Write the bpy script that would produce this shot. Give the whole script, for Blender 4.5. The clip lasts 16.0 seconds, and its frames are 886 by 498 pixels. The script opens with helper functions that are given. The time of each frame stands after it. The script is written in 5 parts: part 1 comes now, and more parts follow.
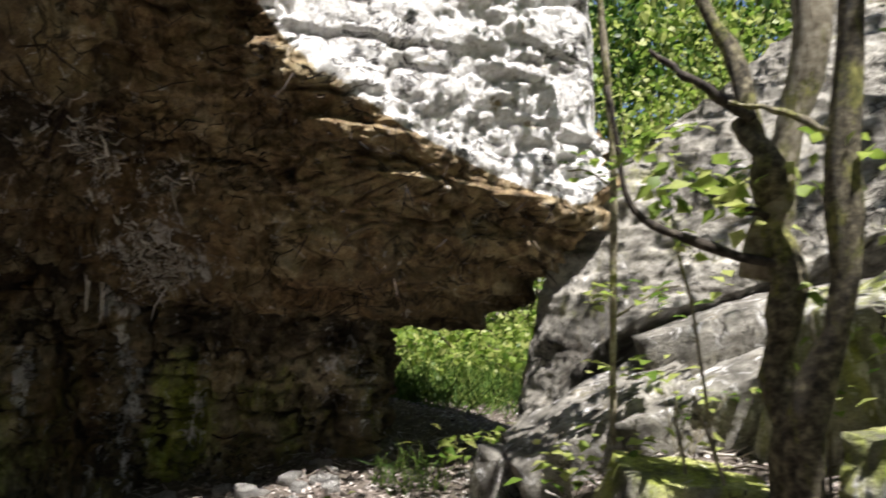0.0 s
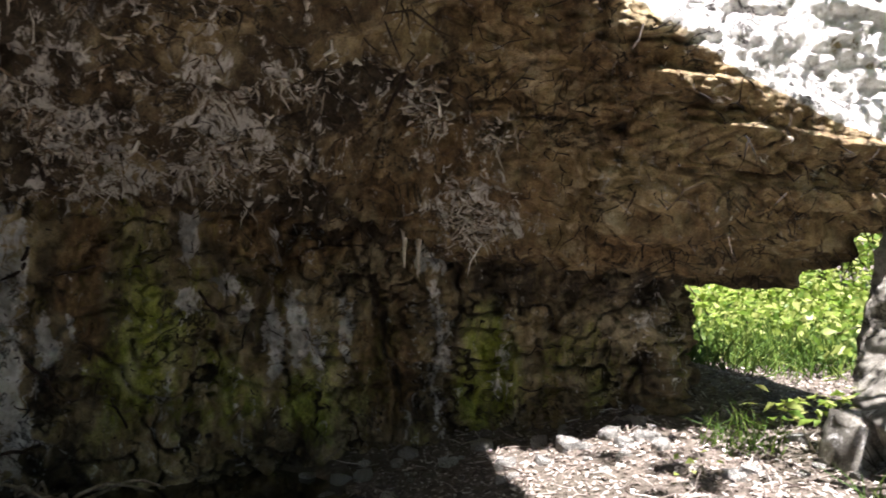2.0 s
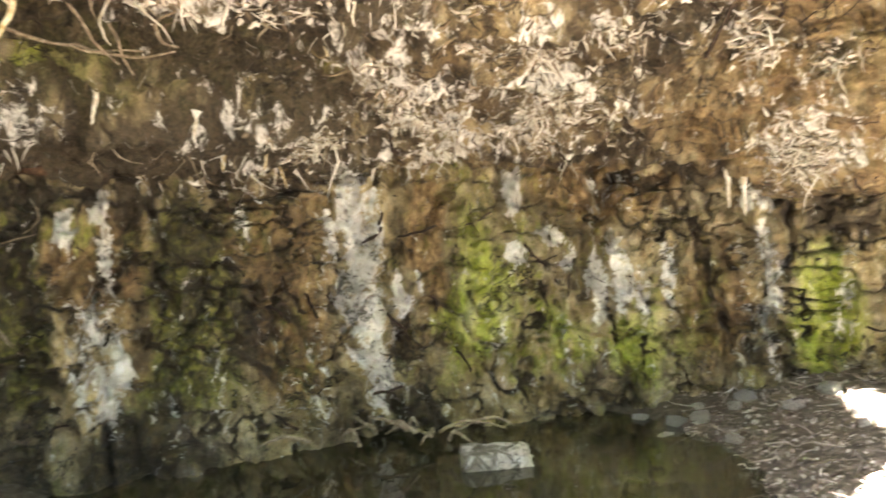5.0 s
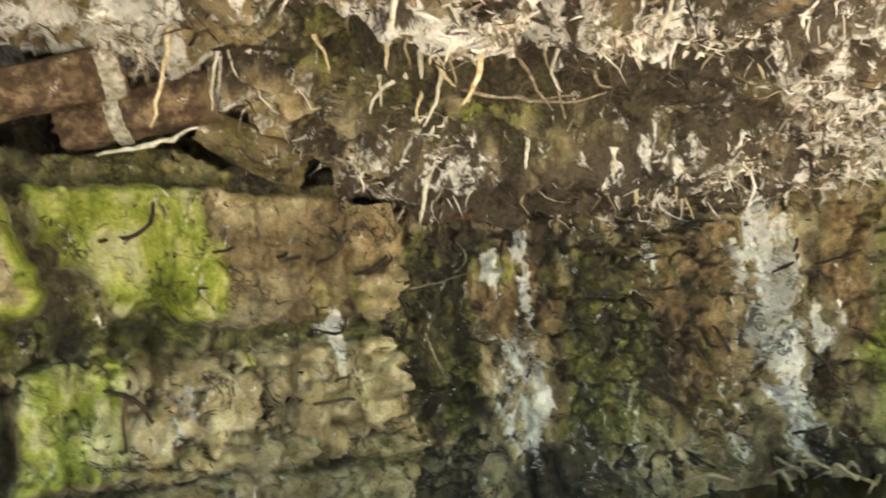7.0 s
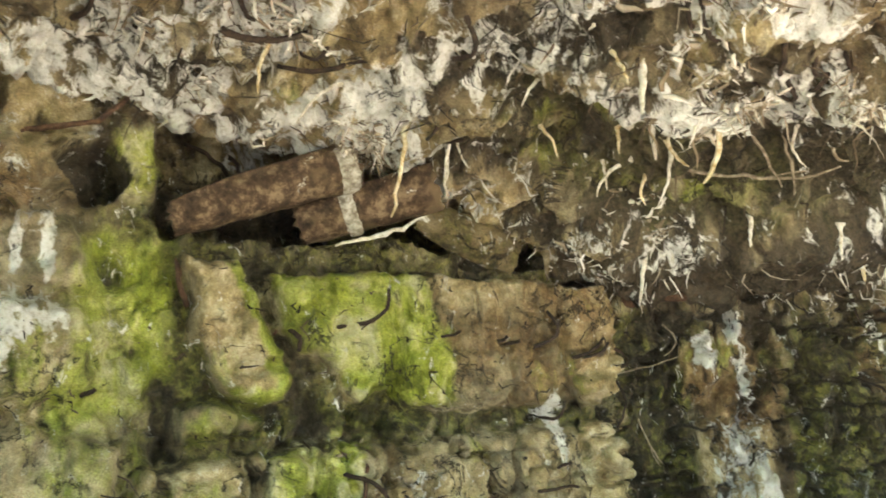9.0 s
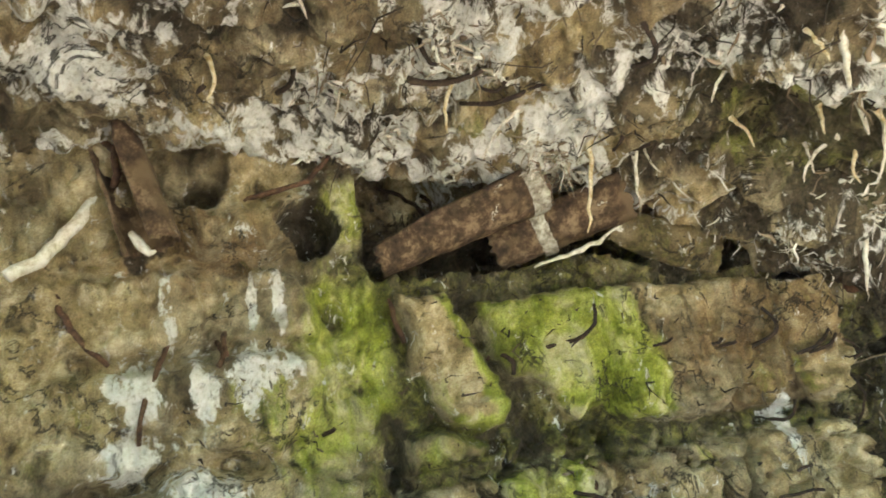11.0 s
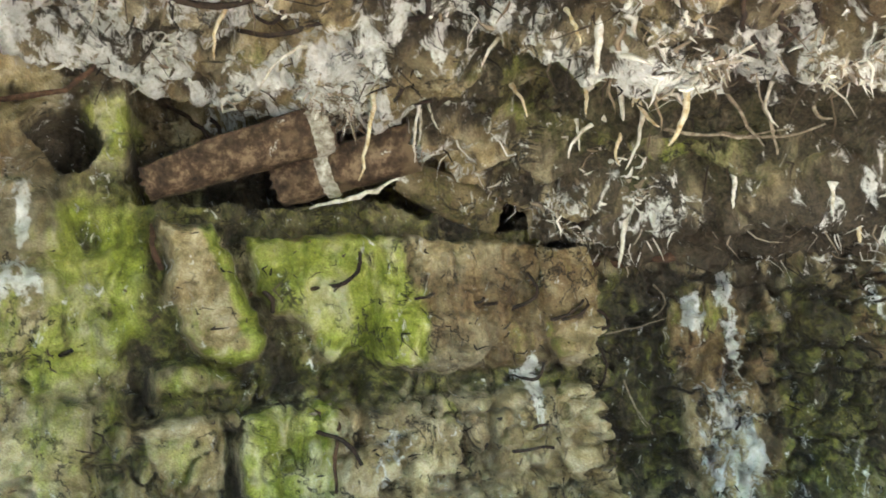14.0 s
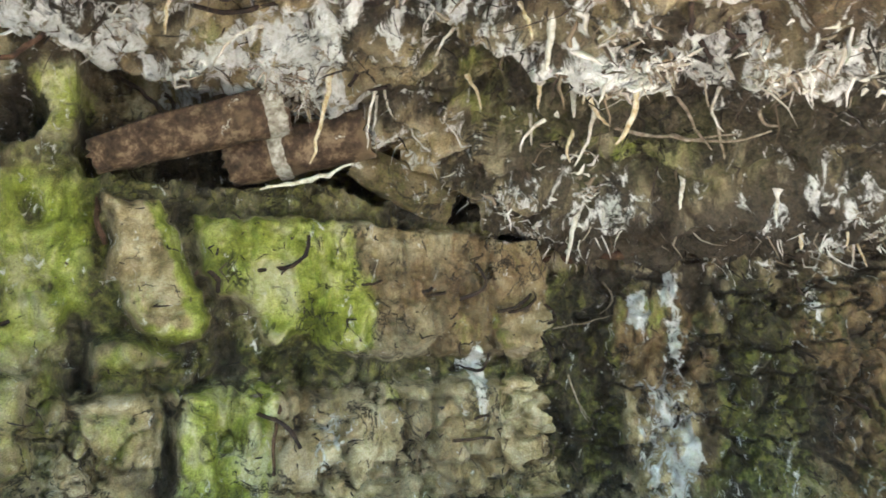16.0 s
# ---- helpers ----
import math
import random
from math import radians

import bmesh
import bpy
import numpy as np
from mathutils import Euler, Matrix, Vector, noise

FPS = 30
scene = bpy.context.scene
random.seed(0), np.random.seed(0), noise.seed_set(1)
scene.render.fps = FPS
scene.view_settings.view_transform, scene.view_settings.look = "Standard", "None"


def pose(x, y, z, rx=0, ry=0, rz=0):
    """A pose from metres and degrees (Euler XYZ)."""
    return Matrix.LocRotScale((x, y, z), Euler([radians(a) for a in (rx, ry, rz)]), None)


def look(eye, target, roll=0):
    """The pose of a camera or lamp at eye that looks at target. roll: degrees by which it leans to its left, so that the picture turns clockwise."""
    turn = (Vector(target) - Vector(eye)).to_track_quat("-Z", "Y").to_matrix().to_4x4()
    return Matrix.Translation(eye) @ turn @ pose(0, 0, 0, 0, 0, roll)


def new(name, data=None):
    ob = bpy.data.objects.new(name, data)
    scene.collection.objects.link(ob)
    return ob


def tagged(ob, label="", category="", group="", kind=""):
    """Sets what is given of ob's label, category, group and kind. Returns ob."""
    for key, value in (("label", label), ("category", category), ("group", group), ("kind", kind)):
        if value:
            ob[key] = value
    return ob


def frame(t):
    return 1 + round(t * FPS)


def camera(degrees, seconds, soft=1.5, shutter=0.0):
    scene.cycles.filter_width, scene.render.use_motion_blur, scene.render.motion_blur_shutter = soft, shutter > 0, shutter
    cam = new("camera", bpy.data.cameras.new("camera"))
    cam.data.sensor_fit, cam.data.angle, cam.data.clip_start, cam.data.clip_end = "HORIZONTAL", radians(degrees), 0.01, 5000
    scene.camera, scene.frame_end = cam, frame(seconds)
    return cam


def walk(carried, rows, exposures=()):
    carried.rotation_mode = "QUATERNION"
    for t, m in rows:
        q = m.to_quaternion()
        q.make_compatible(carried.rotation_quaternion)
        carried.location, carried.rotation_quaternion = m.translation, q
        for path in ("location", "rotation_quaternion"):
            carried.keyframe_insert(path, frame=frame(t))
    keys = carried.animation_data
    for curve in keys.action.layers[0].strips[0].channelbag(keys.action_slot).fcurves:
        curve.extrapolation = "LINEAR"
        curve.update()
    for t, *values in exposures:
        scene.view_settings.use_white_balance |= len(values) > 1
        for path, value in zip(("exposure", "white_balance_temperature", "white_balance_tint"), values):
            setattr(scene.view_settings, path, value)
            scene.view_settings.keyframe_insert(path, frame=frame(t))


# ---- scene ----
cam = camera(60, 16.0, soft=1.7, shutter=0.4)

# seconds, stops, white balance
EXPOSURES = [(0, 1.05, 6200, 15), (1, 1.46, 6150, 16), (2, 2.1, 6100, 19), (3, 2.95, 6200, 20), (5.3, 5.4, 6950, 13), (7, 5.32, 6700, 7), (8, 5.25, 6450, 3), (9, 5.3, 6350, 3), (12.5, 5.15, 5900, 3), (16, 5.26, 5450, 7)]

PATH = [
    (0, (0.655, -0.037, 0.987, 93.56, 0.54, -10.68)),
    (0.5, (0.448, 0.037, 1.026, 91.68, 1.33, -6.66)),
    (1, (0.227, 0.070, 1.033, 90.50, 0.82, -3.80)),
    (1.5, (0.076, 0.058, 1.000, 90.57, 0.69, -1.05)),
    (2, (-0.071, 0.039, 0.985, 90.53, 0.33, 1.51)),
    (2.5, (-0.187, 0.021, 0.968, 90.08, 1.01, 3.71)),
    (3, (-0.272, 0.003, 0.894, 90.26, 0.67, 6.95)),
    (5.3, (-0.426, -0.128, 0.984, 87.47, 5.51, 25.47)),
    (5.5, (-0.450, -0.108, 0.961, 87.94, 6.09, 29.74)),
    (6, (-0.656, -0.196, 0.966, 88.75, 6.17, 34.99)),
    (6.5, (-0.817, -0.326, 0.994, 90.54, 4.78, 38.72)),
    (7, (-0.889, -0.420, 1.021, 92.51, 6.56, 41.67)),
    (7.5, (-1.042, -0.598, 1.023, 95.29, 9.66, 46.37)),
    (8, (-1.184, -0.752, 1.014, 98.12, 8.03, 48.50)),
    (8.5, (-1.166, -0.711, 1.032, 98.93, 8.93, 48.09)),
    (9, (-1.246, -0.830, 1.032, 100.43, 6.98, 49.16)),
    (9.5, (-1.319, -0.943, 1.046, 102.57, 9.19, 50.73)),
    (10, (-1.318, -0.991, 1.057, 104.98, 12.37, 54.59)),
    (11.3, (-1.240, -0.950, 1.105, 102.60, 10.60, 64.20)),
    (12.5, (-1.082, -0.825, 1.151, 98.89, 7.96, 61.62)),
    (13, (-1.088, -0.729, 1.088, 99.50, 8.40, 58.00)),
    (13.5, (-1.056, -0.602, 1.095, 98.38, 8.73, 53.77)),
    (14, (-0.992, -0.505, 1.074, 96.67, 6.38, 54.10)),
    (14.5, (-0.956, -0.449, 1.056, 95.67, 5.43, 52.74)),
    (15, (-0.967, -0.463, 1.049, 95.37, 4.72, 52.97)),
    (15.5, (-0.966, -0.457, 1.053, 96.01, 2.57, 52.81)),
    (16, (-0.928, -0.431, 1.059, 95.71, 3.95, 51.73)),
]
walk(cam, [(t, pose(*p)) for t, p in PATH], EXPOSURES)

# ---- daylight ----
SUN_WAY = Vector((0.20, -0.35, 1.0)).normalized()
world = bpy.data.worlds.new("sky")
scene.world = world
world.use_nodes = True
sky = world.node_tree.nodes.new("ShaderNodeTexSky")
sky.sky_type, sky.sun_disc = "NISHITA", False
sky.sun_elevation = math.asin(SUN_WAY.z)
sky.sun_rotation = math.atan2(SUN_WAY.x, SUN_WAY.y)
background = world.node_tree.nodes["Background"]
background.inputs["Strength"].default_value = 0.05
world.node_tree.links.new(sky.outputs[0], background.inputs["Color"])
sun = new("sun", bpy.data.lights.new("sun", "SUN"))
sun.data.energy, sun.data.angle, sun.data.color = 5.0, radians(0.5), (1.0, 0.95, 0.86)
sun.matrix_world = look(SUN_WAY * 30, (0, 0, 0))


# ---- noise on arrays ----
def lattice(i, j, k, seed):
    h = (i * 374761393 + j * 668265263 + k * 1274126177 + seed * 974711) & 0xFFFFFFFF
    h = ((h ^ (h >> 13)) * 1103515245) & 0xFFFFFFFF
    h = (h ^ (h >> 16)) & 0xFFFF
    return h / 32767.5 - 1.0


def vnoise(p, seed=0):
    """Smooth value noise from -1 to 1 at the rows of p."""
    c = np.floor(p).astype(np.int64)
    w = p - c
    w = w * w * w * (w * (w * 6 - 15) + 10)
    out = 0.0
    for a in (0, 1):
        for b in (0, 1):
            for d in (0, 1):
                k = (w[:, 0] if a else 1 - w[:, 0]) * (w[:, 1] if b else 1 - w[:, 1]) * (w[:, 2] if d else 1 - w[:, 2])
                out = out + k * lattice(c[:, 0] + a, c[:, 1] + b, c[:, 2] + d, seed)
    return out


def fbm(p, size, octaves=4, seed=0, gain=0.5):
    q, amp, out, total = np.asarray(p, float) / size + 31.7, 1.0, 0.0, 0.0
    for o in range(octaves):
        out = out + amp * vnoise(q, seed + o * 17)
        total += amp
        q, amp = q * 2.03 + 5.3, amp * gain
    return out / total


def ridged(p, size, octaves=3, seed=0):
    return 1 - 2 * np.abs(fbm(p, size, octaves, seed))


def smooth(a, b, x):
    t = np.clip((x - a) / (b - a), 0, 1)
    return t * t * (3 - 2 * t)


def through_points(points, n):
    """n rows along a smooth line through the points, at even steps of its length."""
    p = np.array(points, float)
    q = np.vstack([2 * p[0] - p[1], p, 2 * p[-1] - p[-2]])
    rows = []
    for i in range(1, len(q) - 2):
        for t in np.linspace(0, 1, 60, endpoint=False):
            a, b, c, d = q[i - 1], q[i], q[i + 1], q[i + 2]
            rows.append(0.5 * (2 * b + (c - a) * t + (2 * a - 5 * b + 4 * c - d) * t**2 + (3 * b - a - 3 * c + d) * t**3))
    rows = np.array(rows + [p[-1]])
    run = np.r_[0, np.cumsum(np.linalg.norm(np.diff(rows, axis=0), axis=1))]
    even = np.linspace(0, run[-1], n)
    return np.stack([np.interp(even, run, rows[:, k]) for k in range(p.shape[1])], 1), even


# ---- mesh helpers ----
def grid_mesh(name, verts, nu, nv, closed_v=False):
    """A mesh over a grid of nu x nv places (u slow)."""
    idx = np.arange(nu * nv).reshape(nu, nv)
    if closed_v:
        idx = np.hstack([idx, idx[:, :1]])
    quads = np.stack([idx[:-1, :-1], idx[:-1, 1:], idx[1:, 1:], idx[1:, :-1]], -1).reshape(-1, 4)
    return poly_mesh(name, verts, quads)


def poly_mesh(name, verts, faces):
    verts, faces = np.asarray(verts, np.float32), np.asarray(faces, np.int32)
    me = bpy.data.meshes.new(name)
    me.vertices.add(len(verts))
    me.vertices.foreach_set("co", verts.ravel())
    k = faces.shape[1]
    me.loops.add(faces.size)
    me.loops.foreach_set("vertex_index", faces.ravel())
    me.polygons.add(len(faces))
    me.polygons.foreach_set("loop_start", np.arange(0, faces.size, k, dtype=np.int32))
    me.polygons.foreach_set("use_smooth", np.ones(len(faces), bool))
    me.update(calc_edges=True)
    me.validate()
    return me


def normals_of(verts, nu, nv):
    v = verts.reshape(nu, nv, 3)
    n = np.cross(np.gradient(v, axis=0), np.gradient(v, axis=1)).reshape(-1, 3)
    return n / (np.linalg.norm(n, axis=1, keepdims=True) + 1e-9)


def stains_and_shade(me, lime, moss, ochre, dark):
    """Stores where crust, moss, iron stain and darkening, painted shade included, lie."""
    a = me.color_attributes.new("stains_and_shade", "FLOAT_COLOR", "POINT")
    a.data.foreach_set("color", np.stack([lime, moss, ochre, dark], 1).astype(np.float32).ravel())


def growth(me, film, cream, deep):
    """Stores where algae film, bare pale concrete and moss deepened by painted hollow shade lie."""
    a = me.color_attributes.new("growth", "FLOAT_COLOR", "POINT")
    a.data.foreach_set("color", np.stack([film, cream, deep, np.ones(len(film))], 1).astype(np.float32).ravel())


def finish(ob, material):
    ob.data.materials.append(material)
    return ob


# ---- materials ----
def material(name, rough=0.8):
    m = bpy.data.materials.new(name)
    m.use_nodes = True
    b = m.node_tree.nodes["Principled BSDF"]
    b.inputs["Roughness"].default_value = rough
    return m, m.node_tree.nodes, m.node_tree.links, b


def noise_node(m, size, detail=5, rough=0.6, distort=0.0, tall=1.0):
    n, l = m.node_tree.nodes, m.node_tree.links
    tc = n.get("coords") or n.new("ShaderNodeTexCoord")
    tc.name = "coords"
    t = n.new("ShaderNodeTexNoise")
    t.inputs["Scale"].default_value = 1 / size
    t.inputs["Detail"].default_value = detail
    t.inputs["Roughness"].default_value = rough
    t.inputs["Distortion"].default_value = distort
    way = tc.outputs["Object"]
    if tall != 1:
        k = n.new("ShaderNodeMapping")
        k.inputs["Scale"].default_value = (1, 1, 1 / tall)
        l.new(way, k.inputs["Vector"])
        way = k.outputs["Vector"]
    l.new(way, t.inputs["Vector"])
    return t.outputs["Fac"]


def ramp_node(m, fac, *stops):
    r = m.node_tree.nodes.new("ShaderNodeValToRGB")
    e = r.color_ramp.elements
    while len(e) < len(stops):
        e.new(0.5)
    for s, (at, c) in zip(e, stops):
        s.position, s.color = at, (*c, 1)
    m.node_tree.links.new(fac, r.inputs["Fac"])
    return r.outputs["Color"]


def mix_node(m, fac, a, b, blend="MIX"):
    x = m.node_tree.nodes.new("ShaderNodeMix")
    x.data_type, x.blend_type = "RGBA", blend
    for sock, val in ((x.inputs["Factor"], fac), (x.inputs["A"], a), (x.inputs["B"], b)):
        if isinstance(val, bpy.types.NodeSocket):
            m.node_tree.links.new(val, sock)
        elif isinstance(val, tuple):
            sock.default_value = (*val, 1)
        else:
            sock.default_value = val
    return x.outputs["Result"]


def math_node(m, op, a, b=0.0, c=0.0):
    x = m.node_tree.nodes.new("ShaderNodeMath")
    x.operation = op
    for sock, val in zip(x.inputs, (a, b, c)):
        if isinstance(val, bpy.types.NodeSocket):
            m.node_tree.links.new(val, sock)
        else:
            sock.default_value = val
    return x.outputs[0]


def edge_node(m, value, lo, hi):
    x = m.node_tree.nodes.new("ShaderNodeMapRange")
    x.interpolation_type = "SMOOTHSTEP"
    m.node_tree.links.new(value, x.inputs["Value"])
    x.inputs["From Min"].default_value, x.inputs["From Max"].default_value = lo, hi
    return x.outputs["Result"]


def bump_node(m, height, strength, distance, before=None):
    x = m.node_tree.nodes.new("ShaderNodeBump")
    x.inputs["Strength"].default_value, x.inputs["Distance"].default_value = strength, distance
    m.node_tree.links.new(height, x.inputs["Height"])
    if before:
        m.node_tree.links.new(before, x.inputs["Normal"])
    return x.outputs["Normal"]


def rock_material(name, pale, deep, warm, pitted=0.8):
    m, n, l, b = material(name, 0.85)
    at = n.new("ShaderNodeAttribute")
    at.attribute_name = "stains_and_shade"
    sep = n.new("ShaderNodeSeparateColor")
    l.new(at.outputs["Color"], sep.inputs[0])
    big, mid, fine, grit = noise_node(m, 0.5, 6), noise_node(m, 0.09, 7, 0.65, 0.4), noise_node(m, 0.02, 6, 0.7), noise_node(m, 0.006, 3)
    base = ramp_node(m, big, (0.36, deep), (0.5, warm), (0.63, pale))
    base = mix_node(m, 0.7, base, ramp_node(m, mid, (0.36, (0.16, 0.14, 0.11)), (0.5, (0.52, 0.50, 0.46)), (0.62, (0.88, 0.85, 0.78))), "OVERLAY")

    smear = noise_node(m, 0.11, 7, 0.68, 0.3, 2.6)

    def masked(ch, wobble, lo, hi, push=2.4):
        v = math_node(m, "ADD", ch, math_node(m, "MULTIPLY", math_node(m, "SUBTRACT", wobble, 0.5), push))
        return edge_node(m, v, lo, hi)

    grown = n.new("ShaderNodeAttribute")
    grown.attribute_name = "growth"
    film_of = n.new("ShaderNodeSeparateColor")
    l.new(grown.outputs["Color"], film_of.inputs[0])
    cream = masked(film_of.outputs[1], smear, 0.25, 0.8, 1.1)
    base = mix_node(m, cream, base, ramp_node(m, noise_node(m, 0.12, 7, 0.65, 0.3), (0.34, (0.20, 0.155, 0.080)), (0.48, (0.45, 0.355, 0.185)), (0.62, (0.72, 0.63, 0.42))))
    ochre = masked(sep.outputs[2], smear, 0.15, 1.05)
    col = mix_node(m, ochre, base, ramp_node(m, noise_node(m, 0.08, 7, 0.7, 0.2, 1.8), (0.34, (0.05, 0.032, 0.016)), (0.5, (0.225, 0.145, 0.070)), (0.66, (0.47, 0.34, 0.175))))
    moss = masked(sep.outputs[1], smear, 0.2, 0.95)
    green = ramp_node(m, noise_node(m, 0.22, 6, 0.65, 0.3, 1.8), (0.34, (0.04, 0.05, 0.010)), (0.41, (0.13, 0.15, 0.022)), (0.48, (0.31, 0.36, 0.055)), (0.60, (0.56, 0.57, 0.22)))
    col = mix_node(m, moss, col, mix_node(m, 0.45, green, ramp_node(m, fine, (0.36, (0.22, 0.22, 0.2)), (0.62, (0.8, 0.8, 0.76))), "OVERLAY"))
    # moss of the hollows, coloured darker to include their shade
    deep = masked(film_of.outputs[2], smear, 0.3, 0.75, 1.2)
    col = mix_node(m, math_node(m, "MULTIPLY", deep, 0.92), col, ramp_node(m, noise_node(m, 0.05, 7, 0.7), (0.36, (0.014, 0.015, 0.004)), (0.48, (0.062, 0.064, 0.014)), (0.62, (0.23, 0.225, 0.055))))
    film = masked(film_of.outputs[0], noise_node(m, 0.16, 7, 0.62, 0.4, 1.5), 0.25, 0.85, 1.7)
    slime = ramp_node(m, noise_node(m, 0.24, 6, 0.62, 0.6, 1.8), (0.36, (0.14, 0.165, 0.014)), (0.45, (0.31, 0.355, 0.045)), (0.53, (0.49, 0.51, 0.14)), (0.62, (0.68, 0.65, 0.38)))
    slime = mix_node(m, 0.55, slime, ramp_node(m, fine, (0.34, (0.3, 0.3, 0.25)), (0.64, (0.72, 0.72, 0.68))), "OVERLAY")
    col = mix_node(m, math_node(m, "MULTIPLY", film, 0.93), col, slime)
    # dark channel: streak stains, plus shade painted into hollows and corners
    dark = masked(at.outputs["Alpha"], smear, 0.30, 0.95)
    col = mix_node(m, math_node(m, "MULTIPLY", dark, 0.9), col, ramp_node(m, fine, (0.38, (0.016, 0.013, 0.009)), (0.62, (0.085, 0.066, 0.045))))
    lime = masked(sep.outputs[0], noise_node(m, 0.07, 8, 0.7, 0.8, 1.7), 0.36, 0.74, 3.8)
    col = mix_node(m, lime, col, ramp_node(m, fine, (0.34, (0.54, 0.51, 0.45)), (0.44, (0.80, 0.78, 0.74)), (0.56, (0.93, 0.92, 0.90))))
    col = mix_node(m, 0.6, col, ramp_node(m, grit, (0.34, (0.22, 0.22, 0.22)), (0.5, (0.5, 0.5, 0.5)), (0.66, (0.75, 0.75, 0.75))), "OVERLAY")
    # cracks and pits coloured near black, standing in for the shade inside them
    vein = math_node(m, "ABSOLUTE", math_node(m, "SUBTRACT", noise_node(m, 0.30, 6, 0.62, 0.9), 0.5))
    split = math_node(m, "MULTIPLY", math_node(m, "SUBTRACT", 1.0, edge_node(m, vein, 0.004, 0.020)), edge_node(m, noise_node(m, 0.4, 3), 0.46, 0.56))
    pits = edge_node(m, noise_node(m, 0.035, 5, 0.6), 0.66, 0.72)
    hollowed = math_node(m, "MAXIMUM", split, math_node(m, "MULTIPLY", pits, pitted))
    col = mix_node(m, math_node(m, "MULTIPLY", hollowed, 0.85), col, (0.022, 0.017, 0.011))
    l.new(col, b.inputs["Base Color"])
    nrm = bump_node(m, math_node(m, "SUBTRACT", 1.0, hollowed), 0.8, 0.02)
    nrm = bump_node(m, mid, 1.0, 0.05, nrm)
    nrm = bump_node(m, fine, 0.9, 0.014, nrm)
    nrm = bump_node(m, lime, 0.5, 0.012, nrm)
    l.new(nrm, b.inputs["Normal"])
    return m


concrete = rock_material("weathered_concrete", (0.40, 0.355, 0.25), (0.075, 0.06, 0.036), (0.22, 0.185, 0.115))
# paler copy for the slab's sunlit face; boulders and stones use it too
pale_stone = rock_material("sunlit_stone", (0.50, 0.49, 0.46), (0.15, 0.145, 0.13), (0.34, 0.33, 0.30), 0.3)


# ---- plan of the place ----
WALL = [(-4.9, -5.0), (-4.6, -2.4), (-4.45, -0.9), (-4.3, 0.2), (-4.03, 1.15), (-3.72, 1.93), (-3.60, 2.10), (-3.50, 2.40), (-3.02, 2.84),
        (-2.25, 3.58), (-1.6, 3.95), (-1.0, 4.15), (-0.3, 4.2), (0.4, 4.13), (0.9, 3.98), (1.06, 4.2), (1.12, 4.8), (1.1, 6.5)]


# stains and painted shade on the wall: place along it, height, half width, half height, strength
MOSS = [(9.92, 0.45, 0.20, 0.34, 0.75), (8.42, 0.40, 0.21, 0.30, 0.6), (11.76, 0.39, 0.17, 0.26, 0.85), (12.25, 0.40, 0.24, 0.26, 0.55),
        (10.34, 0.30, 0.18, 0.20, 0.55), (4.98, 1.30, 0.14, 0.35, 0.45), (10.80, 0.21, 0.15, 0.20, 0.5)]
CRUST = [(4.99, 1.69, 0.03, 0.12, 0.9), (4.99, 1.46, 0.06, 0.09, 0.8), (4.86, 1.72, 0.02, 0.08, 0.8), (4.62, 1.05, 0.13, 0.07, 0.75), (4.35, 1.22, 0.10, 0.06, 0.7),
         (7.08, 0.80, 0.05, 0.19, 0.95), (8.06, 1.02, 0.035, 0.28, 0.9), (7.91, 1.07, 0.05, 0.10, 0.7), (9.31, 0.95, 0.10, 0.36, 0.85), (9.34, 0.36, 0.08, 0.40, 0.8), (9.25, 0.60, 0.06, 0.20, 0.8), (9.14, 0.91, 0.03, 0.13, 0.7),
         (9.50, 0.60, 0.03, 0.12, 0.8), (9.60, 0.68, 0.02, 0.08, 0.7), (10.60, 0.52, 0.05, 0.20, 0.8), (10.74, 0.60, 0.055, 0.17, 0.8), (10.84, 0.48, 0.04, 0.2, 0.7), (10.99, 0.58, 0.04, 0.18, 0.75), (10.22, 0.74, 0.06, 0.07, 0.8), (10.36, 0.82, 0.07, 0.06, 0.8), (10.46, 0.72, 0.03, 0.09, 0.7), (11.49, 0.48, 0.05, 0.40, 0.62)]
DRIPPED = [(11.40, 1.02, 0.04, 0.11, 0.8), (11.51, 1.02, 0.05, 0.11, 0.8), (10.20, 1.16, 0.035, 0.17, 0.7), (8.11, 0.39, 0.04, 0.07, 0.8), (7.99, 0.42, 0.13, 0.32, 0.55),
           (12.62, 0.60, 0.10, 0.28, 0.3), (6.35, 0.62, 0.09, 0.12, 0.4), (4.85, 1.42, 0.09, 0.12, 0.75), (4.40, 1.44, 0.09, 0.14, 0.85), (4.66, 1.44, 0.06, 0.14, 0.8), (4.55, 1.75, 0.03, 0.12, 0.7),
           (5.83, 2.18, 0.10, 0.12, 0.6), (4.30, 0.80, 0.25, 0.20, 0.5)]
IRON = [(7.01, 1.19, 0.40, 0.26, 0.5), (9.66, 0.95, 0.09, 0.30, 0.95), (8.90, 0.45, 0.22, 0.40, 0.7), (8.02, 0.92, 0.21, 0.25, 0.7), (8.91, 1.02, 0.29, 0.26, 0.5),
        (11.22, 0.47, 0.14, 0.33, 0.6), (4.70, 1.95, 0.30, 0.14, 0.5), (10.68, 1.14, 0.36, 0.22, 0.7), (4.45, 0.85, 0.06, 0.10, 1.0), (6.9, 1.95, 0.3, 0.25, 0.7)]
